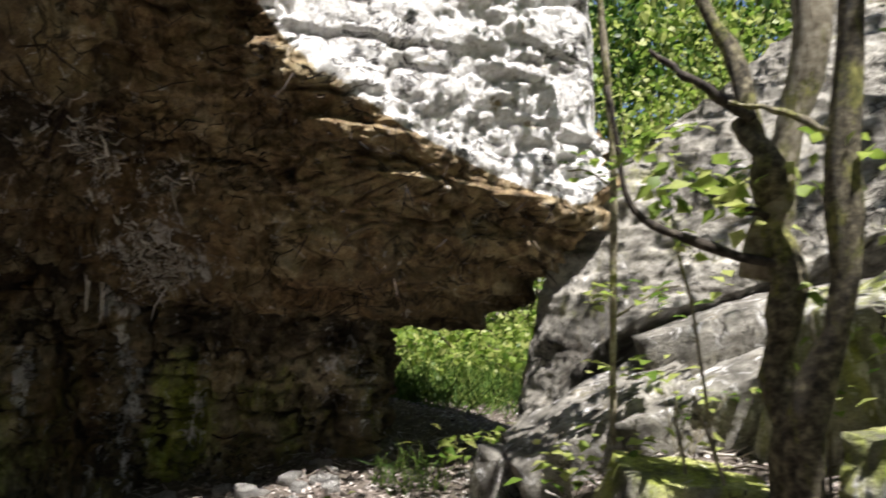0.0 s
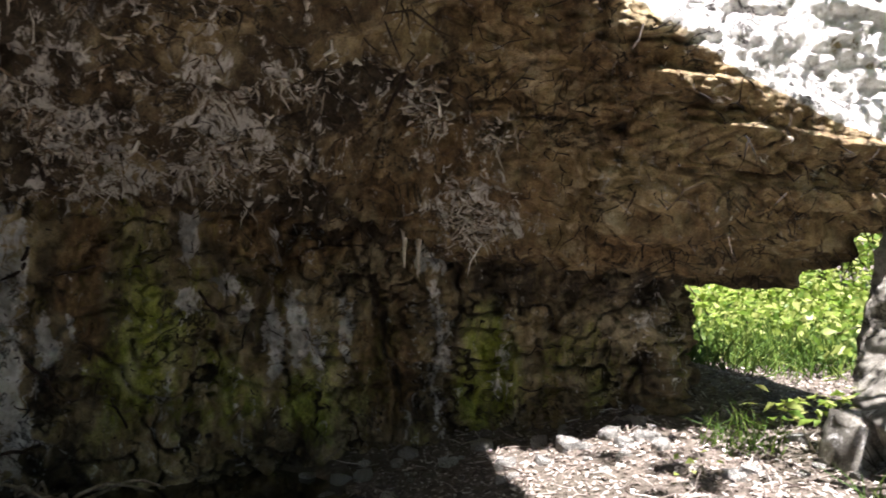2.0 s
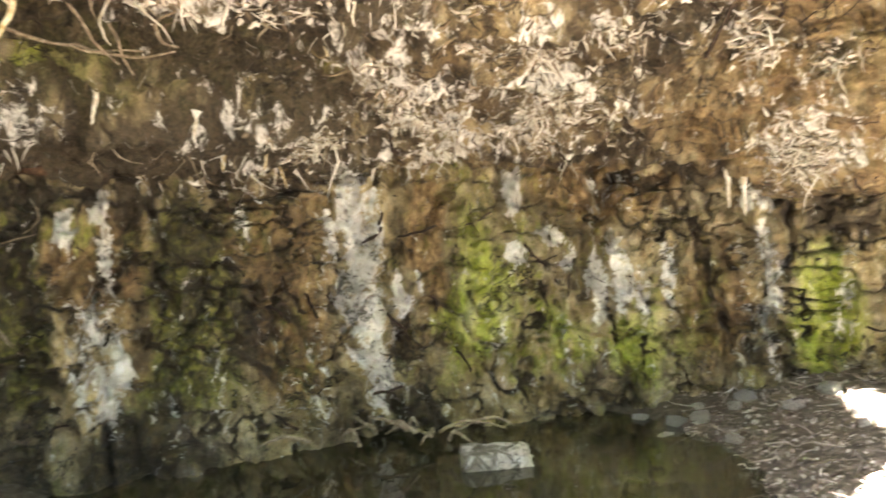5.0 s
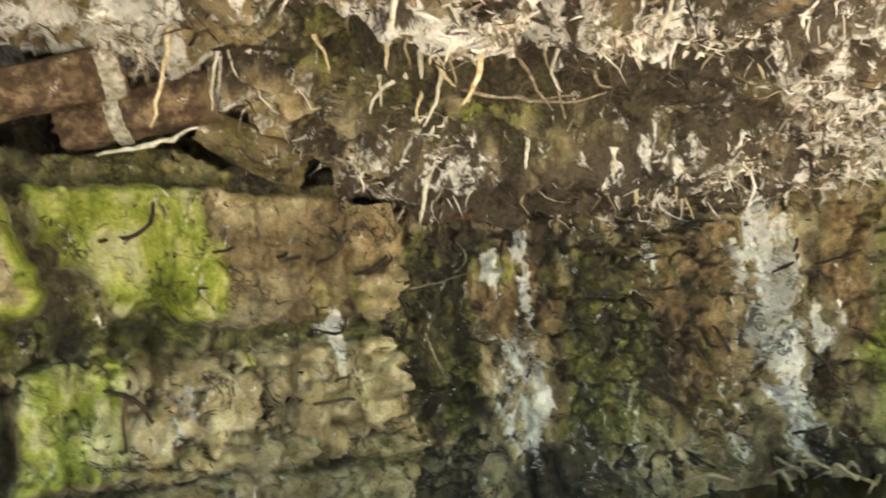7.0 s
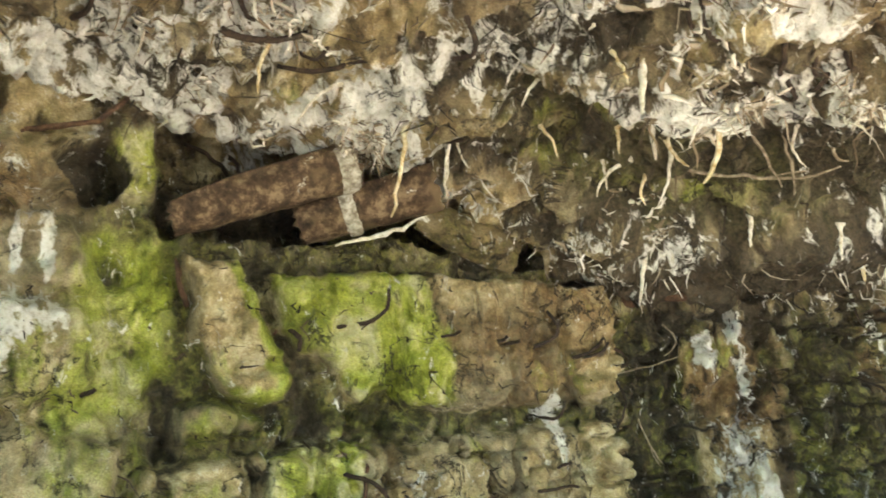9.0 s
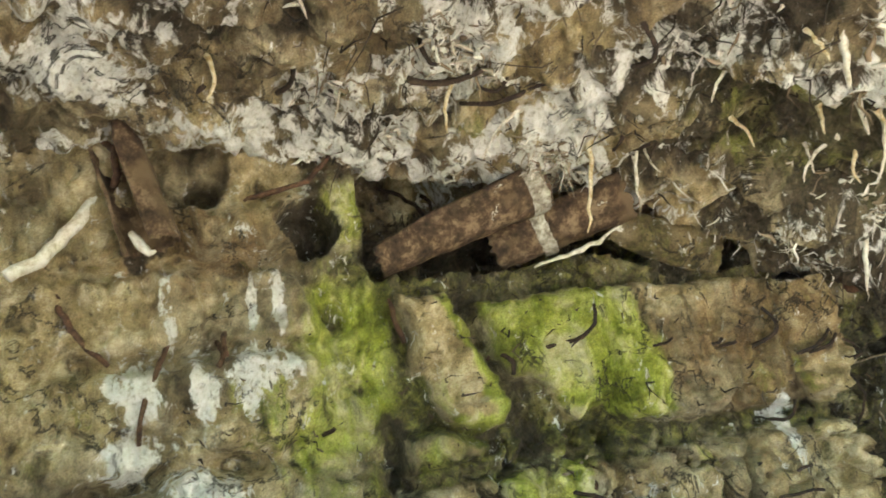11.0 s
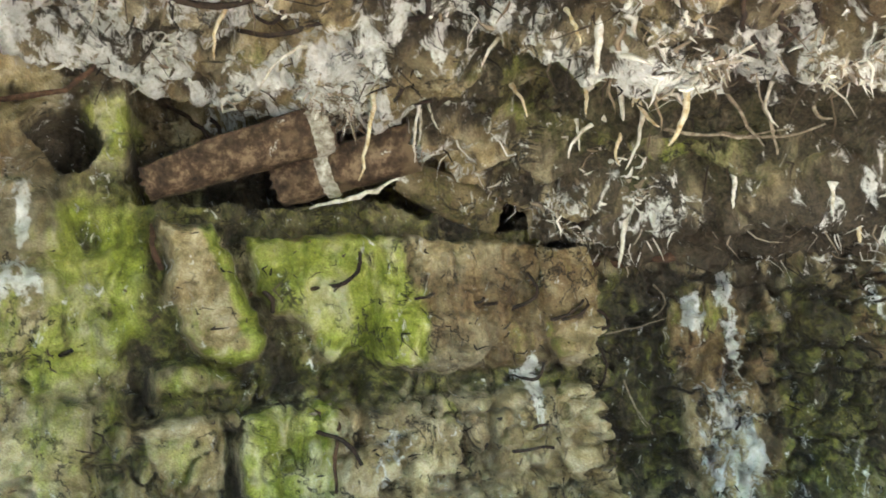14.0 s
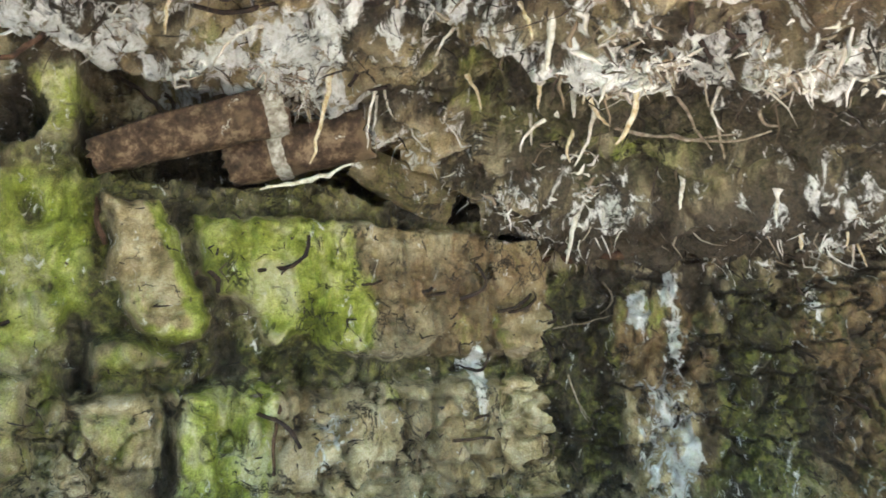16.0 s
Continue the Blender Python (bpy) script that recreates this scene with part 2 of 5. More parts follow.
# dark brown patches, and shade painted in the bay, socket and under the roof
BROWN_AND_SHADE = [(12.2, 0.84, 0.6, 0.12, 0.7), (8.43, 1.05, 0.20, 0.30, 0.5), (8.65, 0.80, 0.45, 0.50, 0.45), (8.30, 0.00, 0.25, 0.20, 0.5),
        (7.01, 1.62, 0.33, 0.10, 0.8), (5.9, 1.95, 0.5, 0.16, 0.55), (8.5, 1.2, 0.7, 0.10, 0.6)]


# broken concrete blocks in the wall: outlines as (place along the wall, height)
NOSE = [(5.47, 1.69), (5.71, 1.67), (5.78, 1.51), (5.84, 1.31), (5.90, 1.17), (5.87, 1.06), (5.76, 1.04), (5.62, 1.11), (5.54, 1.20), (5.55, 1.32), (5.49, 1.35), (5.50, 1.51)]
BROAD = [(5.83, 1.60), (6.23, 1.58), (6.52, 1.55), (6.96, 1.50), (7.38, 1.46), (7.43, 1.20), (7.47, 0.98), (7.30, 0.90), (6.58, 0.93), (6.51, 0.93), (6.38, 0.99), (6.31, 1.06),
         (6.14, 1.02), (6.09, 1.05), (6.06, 1.21), (5.92, 1.27), (5.86, 1.36)]
LOW = [[(5.28, 0.92), (5.67, 0.87), (5.66, 0.42), (5.25, 0.42)], [(5.70, 0.86), (6.02, 0.89), (6.15, 0.83), (6.65, 0.82), (7.40, 0.80), (7.44, 0.24), (6.68, 0.28), (5.72, 0.36)],
       [(5.40, 1.10), (5.55, 1.12), (5.75, 1.01), (5.78, 0.96), (5.38, 0.96)], [(4.1, 1.12), (4.9, 1.10), (5.2, 0.98), (5.2, 0.60), (4.1, 0.6)], [(5.2, 0.33), (6.3, 0.30), (7.4, 0.19), (7.4, -0.1), (5.2, -0.1)]]
LEDGES = [[(4.0, 1.95), (5.08, 1.86), (5.14, 1.57), (4.0, 1.62)], [(4.0, 1.57), (5.12, 1.52), (5.16, 1.22), (4.9, 1.15), (4.0, 1.17)]]
FILM = [(5.83, 1.60), (6.23, 1.60), (6.50, 1.56), (6.54, 1.34), (6.60, 1.14), (6.57, 0.96), (6.38, 0.97), (6.14, 1.00), (6.06, 1.21), (5.86, 1.34)]
RUNNEL = [(5.27, 2.20), (5.42, 2.20), (5.41, 1.80), (5.38, 1.43), (5.36, 1.12), (4.96, 1.08), (5.04, 1.36), (5.12, 1.75), (5.22, 1.86)]
LOW_FILM = [(5.74, 0.86), (6.04, 0.90), (6.14, 0.80), (6.10, 0.40), (5.74, 0.40)]
HOLLOW = [(5.40, 1.90), (5.46, 1.90), (5.47, 1.36), (5.56, 1.16), (5.78, 1.00), (5.92, 1.10), (6.10, 1.02), (6.34, 1.05), (6.50, 0.92), (6.45, 0.86), (5.84, 0.92), (5.45, 0.96), (5.38, 1.30)]


def inside(S, Z, outline):
    """How deep each place lies inside the outline, in metres; negative outside it."""
    p = np.array(outline)
    out = np.full(len(S), -0.3)
    lo, hi = p.min(0) - 0.3, p.max(0) + 0.3
    near = np.flatnonzero((S > lo[0]) & (S < hi[0]) & (Z > lo[1]) & (Z < hi[1]))
    x, z = S[near], Z[near]
    dist, odd = np.full(len(near), 9.0), np.zeros(len(near), bool)
    for (x0, z0), (x1, z1) in zip(p, np.roll(p, -1, 0)):
        ex, ez = x1 - x0, z1 - z0
        t = np.clip(((x - x0) * ex + (z - z0) * ez) / (ex * ex + ez * ez), 0, 1)
        dist = np.minimum(dist, np.hypot(x - x0 - t * ex, z - z0 - t * ez))
        if ez:
            odd ^= ((z0 > z) != (z1 > z)) & (x < x0 + (z - z0) / ez * ex)
    out[near] = np.where(odd, dist, -dist)
    return out


def blobs(S, Z, rows):
    out = np.zeros(len(S))
    for s0, z0, rs, rz, amount in rows:
        near = np.flatnonzero((np.abs(S - s0) < 1.4 * rs) & (np.abs(Z - z0) < 1.4 * rz))
        r = np.hypot((S[near] - s0) / rs, (Z[near] - z0) / rz) * 0.9
        out[near] = np.maximum(out[near], amount * smooth(1.35, 0.6, r))
    return out


def crack(x, at, width):
    return np.exp(-(((x - at) / width) ** 2))


WN, WM, Z0, Z1 = 1750, 380, -0.5, 2.6


def build_wall():
    line, s = through_points(WALL, WN)
    z = np.linspace(Z0, Z1, WM)
    v = np.zeros((WN, WM, 3))
    v[:, :, :2] = line[:, None]
    v[:, :, 2] = z
    v = v.reshape(-1, 3)
    n = normals_of(v, WN, WM)
    S, Z = np.repeat(s, WM), v[:, 2].copy()
    warp_s, warp_z = 0.09 * fbm(v, 0.25, 5, 41, 0.6), 0.10 * fbm(v, 0.3, 5, 43, 0.6)
    A, B = S + warp_s, Z + warp_z
    flat = np.stack([A, B, 0 * A], 1)
    calm = 1 - 0.6 * smooth(7.5, 7.3, S) * smooth(4.9, 5.4, S)
    d = 0.09 * calm * fbm(v, 0.55, 4, 3) + 0.085 * calm * fbm(v, 0.17, 4, 5) + 0.04 * ridged(v * (1, 1, 0.55), 0.12, 4, 9) + 0.018 * fbm(v, 0.04, 4, 21)
    fissure = smooth(0.80, 0.97, ridged(v * (1, 1, 0.7), 0.45, 5, 17)) + smooth(0.84, 0.98, ridged(v * (1, 1, 1.4), 0.21, 4, 19))
    fissure = fissure * (1 - 0.75 * smooth(7.44, 7.38, S) * smooth(0.95, 1.05, v[:, 2]))
    d -= 0.07 * fissure
    flute = ridged(v * (1, 1, 0.22), 0.24, 4, 11)
    d += 0.06 * smooth(7.4, 7.8, S) * flute
    d -= 0.05 * smooth(0.55, 0.9, ridged(v * (1, 1, 0.8), 0.33, 4, 13)) 
    # blocks, their rounded edges and the joints between them
    left = smooth(7.50, 7.38, A)
    P, Q = S + 0.3 * warp_s + 0.035 * fbm(v, 0.12, 4, 45, 0.6), Z + 0.3 * warp_z + 0.04 * fbm(v, 0.14, 4, 46, 0.6)
    proud = np.zeros(len(S))
    for outline, lift in [(NOSE, 1.0), (BROAD, 1.0)] + [(o, 0.85) for o in LOW] + [(o, 0.7) for o in LEDGES]:
        proud = np.maximum(proud, lift * np.sqrt(smooth(-0.008, 0.045, inside(P, Q, outline))))
    blocks = smooth(7.52, 7.40, S) * smooth(3.9, 4.2, S) * smooth(1.98, 1.90, Z)
    d += 0.14 * left * smooth(-0.2, 0.3, B) - 0.10 * smooth(7.38, 7.52, A) * smooth(7.92, 7.66, A)
    d -= (0.15 + 0.09 * fbm(v, 0.16, 3, 47)) * blocks * (1 - proud)
    d += 0.05 * smooth(0.09, 0.03, np.hypot(P - 5.27, Q - 1.21)) + 0.10 * np.sqrt(smooth(0.13, 0.02, np.abs(Q - 2.0))) * smooth(4.62, 4.72, P) * smooth(5.14, 5.08, P)
    d += 0.06 * blobs(A, B, [(7.98, 0.55, 0.16, 0.5, 1.0), (9.33, 0.6, 0.14, 0.75, 1.0), (11.49, 0.5, 0.09, 0.5, 1.0), (10.7, 0.4, 0.3, 0.5, 0.7), (9.67, 0.95, 0.1, 0.35, 0.7), (8.95, 0.5, 0.24, 0.5, 0.6)])
    # the bay under the roof that holds the rusted troughs, and two sockets
    top = 1.77 - 0.16 * smooth(5.9, 7.3, A)
    bay = smooth(5.38, 5.46, A) * smooth(7.36, 7.25, A) * smooth(top - 0.02, top + 0.03, B)
    d -= 0.42 * bay
    d -= 0.32 * smooth(0.13, 0.11, np.hypot((A - 5.16), (B - 2.0))) + 0.22 * smooth(0.075, 0.055, np.hypot(A - 4.73, B - 2.16))
    d -= 0.25 * smooth(0.10, 0.06, np.hypot((A - 7.35) / 1.3, B - 1.50 - 0.5 * (A - 7.35))) + 0.24 * smooth(0.09, 0.06, np.maximum(np.abs(A - 7.03), np.abs(B - 1.60)))
    # small courses of rubble on the right
    right = smooth(9.9, 10.8, A)
    cell = np.abs((B / 0.13 + 0.3 * fbm(v, 0.4, 2, 51)) % 1 - 0.5)
    d -= 0.025 * right * smooth(0.42, 0.5, cell)
    cell = np.abs((A / 0.17 + 1.5 * fbm(v * (1, 1, 4), 0.6, 2, 52)) % 1 - 0.5)
    d -= 0.02 * right * smooth(0.43, 0.5, cell)
    streak = fbm(np.stack([A * 6, B * 0.9, 0 * A], 1), 0.8, 3, 61)
    tiny = fbm(flat, 0.06, 3, 63)
    lime = np.maximum(blobs(A, B, CRUST), blobs(A, B, DRIPPED)) * (1.05 + 0.4 * tiny + 0.7 * streak) + 0.28 * smooth(0.15, 0.6, streak)
    lime = np.maximum(lime, 0.22 * smooth(1.05, 1.3, B) * smooth(8.0, 8.4, A) * smooth(11.3, 10.8, A))
    patch = fbm(flat, 0.22, 4, 68)
    moss = 0.8 * blobs(A, B, MOSS) + (0.30 * smooth(0.0, 0.5, fbm(flat, 0.5, 3, 65)) + 0.26 * smooth(-0.1, 0.4, fbm(flat * (3, 1, 1), 0.7, 4, 66))) * smooth(1.7, 1.3, B)
    moss *= 1 - 0.7 * smooth(-0.03, 0.05, inside(P, Q, BROAD))
    ochre = blobs(A, B, IRON) + 0.22 + 0.16 * smooth(7.4, 8.0, A) * smooth(0.0, 0.3, B) + 0.25 * fbm(flat, 0.4, 3, 67)
    film = np.maximum(1.1 * smooth(-0.09, 0.09, inside(P, Q, FILM)) * smooth(-0.02, 0.02, inside(P, Q, BROAD)), 1.05 * smooth(-0.06, 0.04, inside(P, Q, LOW_FILM)))
    film = np.maximum(film, (0.85 + 0.9 * patch) * smooth(-0.12, 0.08, inside(P, Q, RUNNEL)))
    nose = inside(P, Q, NOSE)
    ochre *= 1 - 0.55 * smooth(0.0, 0.04, nose)
    film = np.maximum(film, 1.1 * smooth(-0.01, 0.02, nose) * smooth(0.10, 0.02, nose + 0.05 * patch) * smooth(5.56, 5.66, A))
    film = np.maximum(film, blobs(A, B, [(10.0, 0.42, 0.16, 0.2, 0.6), (11.76, 0.39, 0.15, 0.2, 0.6), (9.95, 0.85, 0.10, 0.25, 0.5), (4.85, 1.36, 0.1, 0.1, 0.5), (5.60, 1.03, 0.2, 0.07, 0.5), (5.12, 0.85, 0.2, 0.25, 0.45), (5.45, 0.7, 0.15, 0.12, 0.5)]))
    # moss between the blocks; its dark colour also paints the recesses' shade
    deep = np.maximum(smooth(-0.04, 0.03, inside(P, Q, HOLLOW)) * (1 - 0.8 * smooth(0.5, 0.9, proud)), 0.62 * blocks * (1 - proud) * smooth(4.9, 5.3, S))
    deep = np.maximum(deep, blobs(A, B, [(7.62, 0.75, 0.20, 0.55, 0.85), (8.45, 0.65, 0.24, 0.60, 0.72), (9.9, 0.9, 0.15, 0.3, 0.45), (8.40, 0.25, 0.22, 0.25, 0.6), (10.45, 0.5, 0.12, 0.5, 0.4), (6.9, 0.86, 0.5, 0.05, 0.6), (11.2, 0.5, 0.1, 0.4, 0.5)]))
    cream = 0.35 + 0.9 * fbm(flat, 0.35, 4, 69) + blobs(A, B, [(7.97, 0.45, 0.16, 0.32, 0.8), (9.32, 0.65, 0.13, 0.7, 0.6), (10.1, 0.2, 0.35, 0.26, 0.5), (7.30, 1.22, 0.12, 0.24, 0.6), (8.95, 0.35, 0.22, 0.3, 0.35)])
    cream = np.maximum(cream, 1.15 * smooth(-0.01, 0.03, nose)) + 0.5 * blocks * proud * smooth(0.95, 0.85, Q) + 0.25 * smooth(5.2, 5.0, S)
    # dark streaks and foot, plus shade painted into sockets, hollows and fissures
    dark = blobs(A, B, BROWN_AND_SHADE) + 0.8 * smooth(0.10, 0.06, np.hypot(A - 4.49, B - 2.0)) + 1.1 * smooth(0.15, 0.10, np.hypot(A - 5.16, B - 2.0)) + 1.0 * smooth(0.12, 0.07, np.hypot((A - 7.35) / 1.3, B - 1.50 - 0.5 * (A - 7.35))) + 1.0 * smooth(0.11, 0.06, np.maximum(np.abs(A - 7.03), np.abs(B - 1.60))) + 0.34 * smooth(0.05, 0.45, -streak) + 0.45 * smooth(0.0, -0.06, d - 0.14 * left + 0.42 * bay + 0.15 * blocks * (1 - proud)) + 0.45 * smooth(0.10, -0.12, B) + 0.32 * fissure
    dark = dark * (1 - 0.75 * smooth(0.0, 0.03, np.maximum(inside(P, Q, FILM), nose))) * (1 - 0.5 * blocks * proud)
    d += 0.012 * np.clip(lime, 0, 1)
    pts = v + n * d[:, None]
    me = grid_mesh("wall_back", pts, WN, WM)
    stains_and_shade(me, lime, moss, ochre, dark)
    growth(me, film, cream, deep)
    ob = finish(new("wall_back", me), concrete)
    tagged(ob, "stained mossy concrete back wall under the overhang", "wall", kind="structure")
    return pts.reshape(WN, WM, 3), n.reshape(WN, WM, 3), s[-1]


WALL_PTS, WALL_NRM, WALL_LEN = build_wall()


def wall_at(s, z):
    i = min(max(int(s / WALL_LEN * (WN - 1)), 0), WN - 1)
    j = min(max(int((z - Z0) / (Z1 - Z0) * (WM - 1)), 0), WM - 1)
    return Vector(WALL_PTS[i, j]), Vector(WALL_NRM[i, j])


# the overhang: its inner foot, its lip and the crown of its face
FOOT = [(-4.8, -5.0, 2.5), (-4.6, -2.4, 2.5), (-4.45, -0.9, 2.46), (-4.3, 0.2, 2.40), (-4.05, 1.15, 2.2), (-3.8, 1.75, 1.92), (-3.55, 2.25, 1.5),
        (-3.02, 2.84, 1.35), (-2.25, 3.58, 1.33), (-1.6, 3.95, 1.28), (-1.0, 4.15, 1.22), (-0.3, 4.2, 1.05), (0.4, 4.15, 0.95), (0.96, 4.0, 0.90),
        (1.4, 4.1, 0.87), (1.75, 4.15, 1.0), (2.05, 4.2, 1.25)]
# the unseen high lip near x 0.5 is shaped to shade the ground
LIP = [(-2.6, -5.0, 3.2), (-2.3, -2.4, 3.2), (-1.9, -1.1, 3.2), (-1.5, -0.3, 3.2), (-1.0, 0.4, 3.15), (-0.2, 0.9, 3.1), (0.45, 1.5, 3.05),
       (0.72, 2.1, 2.98), (0.55, 2.6, 2.92), (0.33, 3.0, 2.72), (0.38, 3.16, 2.50), (0.53, 3.24, 2.18), (0.82, 3.26, 1.91), (1.20, 3.31, 1.70),
       (1.58, 3.38, 1.53), (1.96, 3.50, 1.43)]


def build_overhang():
    nu = 1250
    foot, _ = through_points(FOOT, nu)
    lip, _ = through_points(LIP, nu)
    v1, v2, v3, v4 = 300, 150, 30, 20
    t = np.linspace(0, 1, v1, endpoint=False)[None, :, None]
    under = foot[:, None] * (1 - t) + lip[:, None] * t
    under[:, :, 2] -= 0.10 * np.sin(np.pi * t[:, :, 0])
    under[:, :, 1] -= 0.15 * smooth(-0.6, 0.3, lip[:, None, 0]) * np.sin(np.pi * t[:, :, 0])
    crown = lip + np.array((0.1, 0.35, 0.0))
    crown[:, 2] = 3.9
    t = np.linspace(0, 1, v2, endpoint=False)[None, :, None]
    face = lip[:, None] * (1 - t) + crown[:, None] * t
    rear = foot + np.array((-0.3, 1.2, 0))
    rear[:, 2] = 3.9
    t = np.linspace(0, 1, v3, endpoint=False)[None, :, None]
    top = crown[:, None] * (1 - t) + rear[:, None] * t
    low = foot + np.array((-0.3, 0.9, 0.15))
    t = np.linspace(0, 1, v4, endpoint=False)[None, :, None]
    back = rear[:, None] * (1 - t) + low[:, None] * t
    t = np.linspace(0, 1, 20, endpoint=False)[None, :, None]
    sole = low[:, None] * (1 - t) + foot[:, None] * t
    v = np.concatenate([under, face, top, back, sole], 1)
    nv = v.shape[1]
    mid = v[-1].mean(0)
    caps = [mid + (v[-1] - mid) * math.cos(a) + np.array((0.22 * math.sin(a), 0, 0)) for a in np.linspace(0.1, 1.57, 24)]
    v = np.concatenate([v, np.array(caps)], 0)
    nu = v.shape[0]
    U = np.repeat(np.minimum(np.arange(nu) / 1249, 1), nv)
    T = np.tile(np.r_[np.arange(v1) / v1, 1 + np.arange(v2) / v2, np.full(v3, 2.5), np.full(v4, 3.5), np.full(20, -0.1)], nu)
    v = v.reshape(-1, 3)
    n = normals_of(v, nu, nv)
    X, Z = v[:, 0], v[:, 2]
    east = smooth(-0.9, 0.2, X)
    d = 0.11 * fbm(v * (1, 1, 1.6), 0.6, 4, 5) + (0.075 - 0.03 * east) * ridged(v * (0.6, 0.6, 1.6), 0.22, 4, 8) + (0.07 - 0.05 * east) * fbm(v, 0.14, 3, 10)
    d += (0.030 - 0.018 * east) * ridged(v, 0.07, 3, 31) + 0.012 * fbm(v, 0.04, 3, 22)
    # layered ledges towards the free end
    k = Z + 0.12 * X + 0.10 * fbm(v * (0.5, 0.5, 1), 0.5, 3, 33)
    saw = (k / 0.19) % 1
    patchy = smooth(-0.35, 0.35, fbm(v * (0.6, 0.6, 1), 0.45, 3, 34))
    d += east * patchy * smooth(1.1, 0.95, T) * 0.075 * (smooth(0.0, 0.85, saw) - smooth(0.88, 1.0, saw))
    saw = ((k + 0.03 * fbm(v, 0.2, 3, 36)) / 0.067) % 1
    d += east * (1 - patchy) * smooth(1.1, 0.95, T) * 0.012 * (smooth(0.0, 0.8, saw) - smooth(0.85, 1.0, saw))
    d += smooth(0.95, 1.1, T) * (0.05 * fbm(v * (1, 1, 0.7), 0.35, 3, 38) + 0.006 * ridged(v, 0.1, 3, 39))
    d *= 1 - 0.88 * smooth(0.97, 1.10, T)
    d += east * smooth(1.05, 0.95, T) * 0.07 * fbm(v * (0.7, 0.7, 1.3), 0.28, 4, 40)
    rusty = np.exp(-(((U - 0.893) / 0.012) ** 2 + ((T - 0.28) / 0.10) ** 2))
    gash = smooth(0.78, 0.97, ridged(v * (0.5, 0.5, 1.3), 0.36, 5, 44))
    d -= 0.05 * gash
    # broken joints
    joint = np.abs((X / 0.16 + 2.2 * fbm(v * (1, 1, 5), 0.7, 2, 35)) % 1 - 0.5)
    d -= 0.03 * east * smooth(0.45, 0.5, joint) * smooth(1.6, 1.0, T)
    # pits in the sunlit face
    d -= 0.02 * smooth(0.5, 0.75, fbm(v, 0.16, 3, 37)) * smooth(0.9, 1.1, T)
    d += smooth(0.95, 1.1, T) * (0.016 * fbm(v * (1, 1, 0.5), 0.14, 5, 48, 0.6) - 0.014 * smooth(0.86, 0.98, ridged(v * (1, 1, 1.5), 0.26, 4, 49)))
    below = T < 1
    clot = fbm(v, 0.11, 4, 71)
    web = ridged(v * (1, 1, 0.8), 0.42, 5, 73)
    patch = smooth(-0.10, 0.28, fbm(v, 0.30, 5, 74))
    band = smooth(0.53, 0.58, U - 0.04 * smooth(0.24, 0.16, T)) * smooth(0.80, 0.76, U) * smooth(0.0, 0.04, T) * smooth(0.55, 0.36, T)
    west = smooth(0.58, 0.54, U) * smooth(0.98, 0.8, T)
    knot = np.exp(-(((U - 0.545) / 0.035) ** 2 + ((T - 0.33) / 0.22) ** 2))
    wave = T + 0.035 * fbm(v, 0.25, 3, 76)
    cave = smooth(0.472, 0.50, U) * smooth(0.66, 0.62, U) * smooth(0.10, 0.14, wave) * smooth(0.30, 0.275, wave)
    d -= 0.17 * cave
    lime = (0.10 + 0.40 * patch) * band + (-0.10 + 0.72 * patch + 0.50 * smooth(0.45, 0.8, web)) * west + 0.18 * knot + 0.25 * clot * (band + west)
    lime += 0.22 * (band + west) * ridged(v, 0.10, 3, 88)
    lime *= (1 - 0.85 * cave) * (1 - 0.85 * np.exp(-(((U - 0.51) / 0.035) ** 2)) * smooth(0.26, 0.10, T))
    lime += 0.55 * np.exp(-(((U - 0.835) / 0.02) ** 2 + ((T - 0.2) / 0.14) ** 2)) + 0.4 * np.exp(-(((U - 0.80) / 0.02) ** 2 + ((T - 0.40) / 0.08) ** 2))
    # outer face: pale stone, crust raised so sun brightness sits in the colour
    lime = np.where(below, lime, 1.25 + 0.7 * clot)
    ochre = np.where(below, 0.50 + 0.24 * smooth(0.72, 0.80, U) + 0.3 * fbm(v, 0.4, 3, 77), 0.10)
    # underside: uneven dark tone, with shade painted into the inner foot corner
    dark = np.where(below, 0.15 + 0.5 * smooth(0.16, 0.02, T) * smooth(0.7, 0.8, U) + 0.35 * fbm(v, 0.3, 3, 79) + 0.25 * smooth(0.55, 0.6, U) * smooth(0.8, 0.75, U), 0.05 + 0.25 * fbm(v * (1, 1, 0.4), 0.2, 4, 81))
    moss = np.where(below, 0.25 * smooth(0.2, 0.5, fbm(v, 0.35, 3, 83)) + 0.55 * cave, 0.1)
    # shade of crust gaps and gashes is painted in as darker colour
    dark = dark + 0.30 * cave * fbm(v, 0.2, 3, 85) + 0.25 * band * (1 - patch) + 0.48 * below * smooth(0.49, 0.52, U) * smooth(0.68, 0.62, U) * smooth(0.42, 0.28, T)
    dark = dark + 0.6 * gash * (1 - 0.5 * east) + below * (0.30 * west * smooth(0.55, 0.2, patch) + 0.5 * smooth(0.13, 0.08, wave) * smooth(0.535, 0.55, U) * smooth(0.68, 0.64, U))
    pale = east * below * smooth(0.1, 0.5, fbm(v * (0.7, 0.7, 1.6), 0.3, 4, 86))
    ochre, lime = ochre - 0.5 * pale + 0.9 * rusty, lime + 0.22 * pale - rusty
    lime -= 0.30 * knot * (1 - patch)
    lime *= 1 - 0.8 * smooth(0.115, 0.075, wave) * smooth(0.535, 0.55, U) * smooth(0.64, 0.61, U)
    slabby = fbm(v, 0.34, 4, 89)
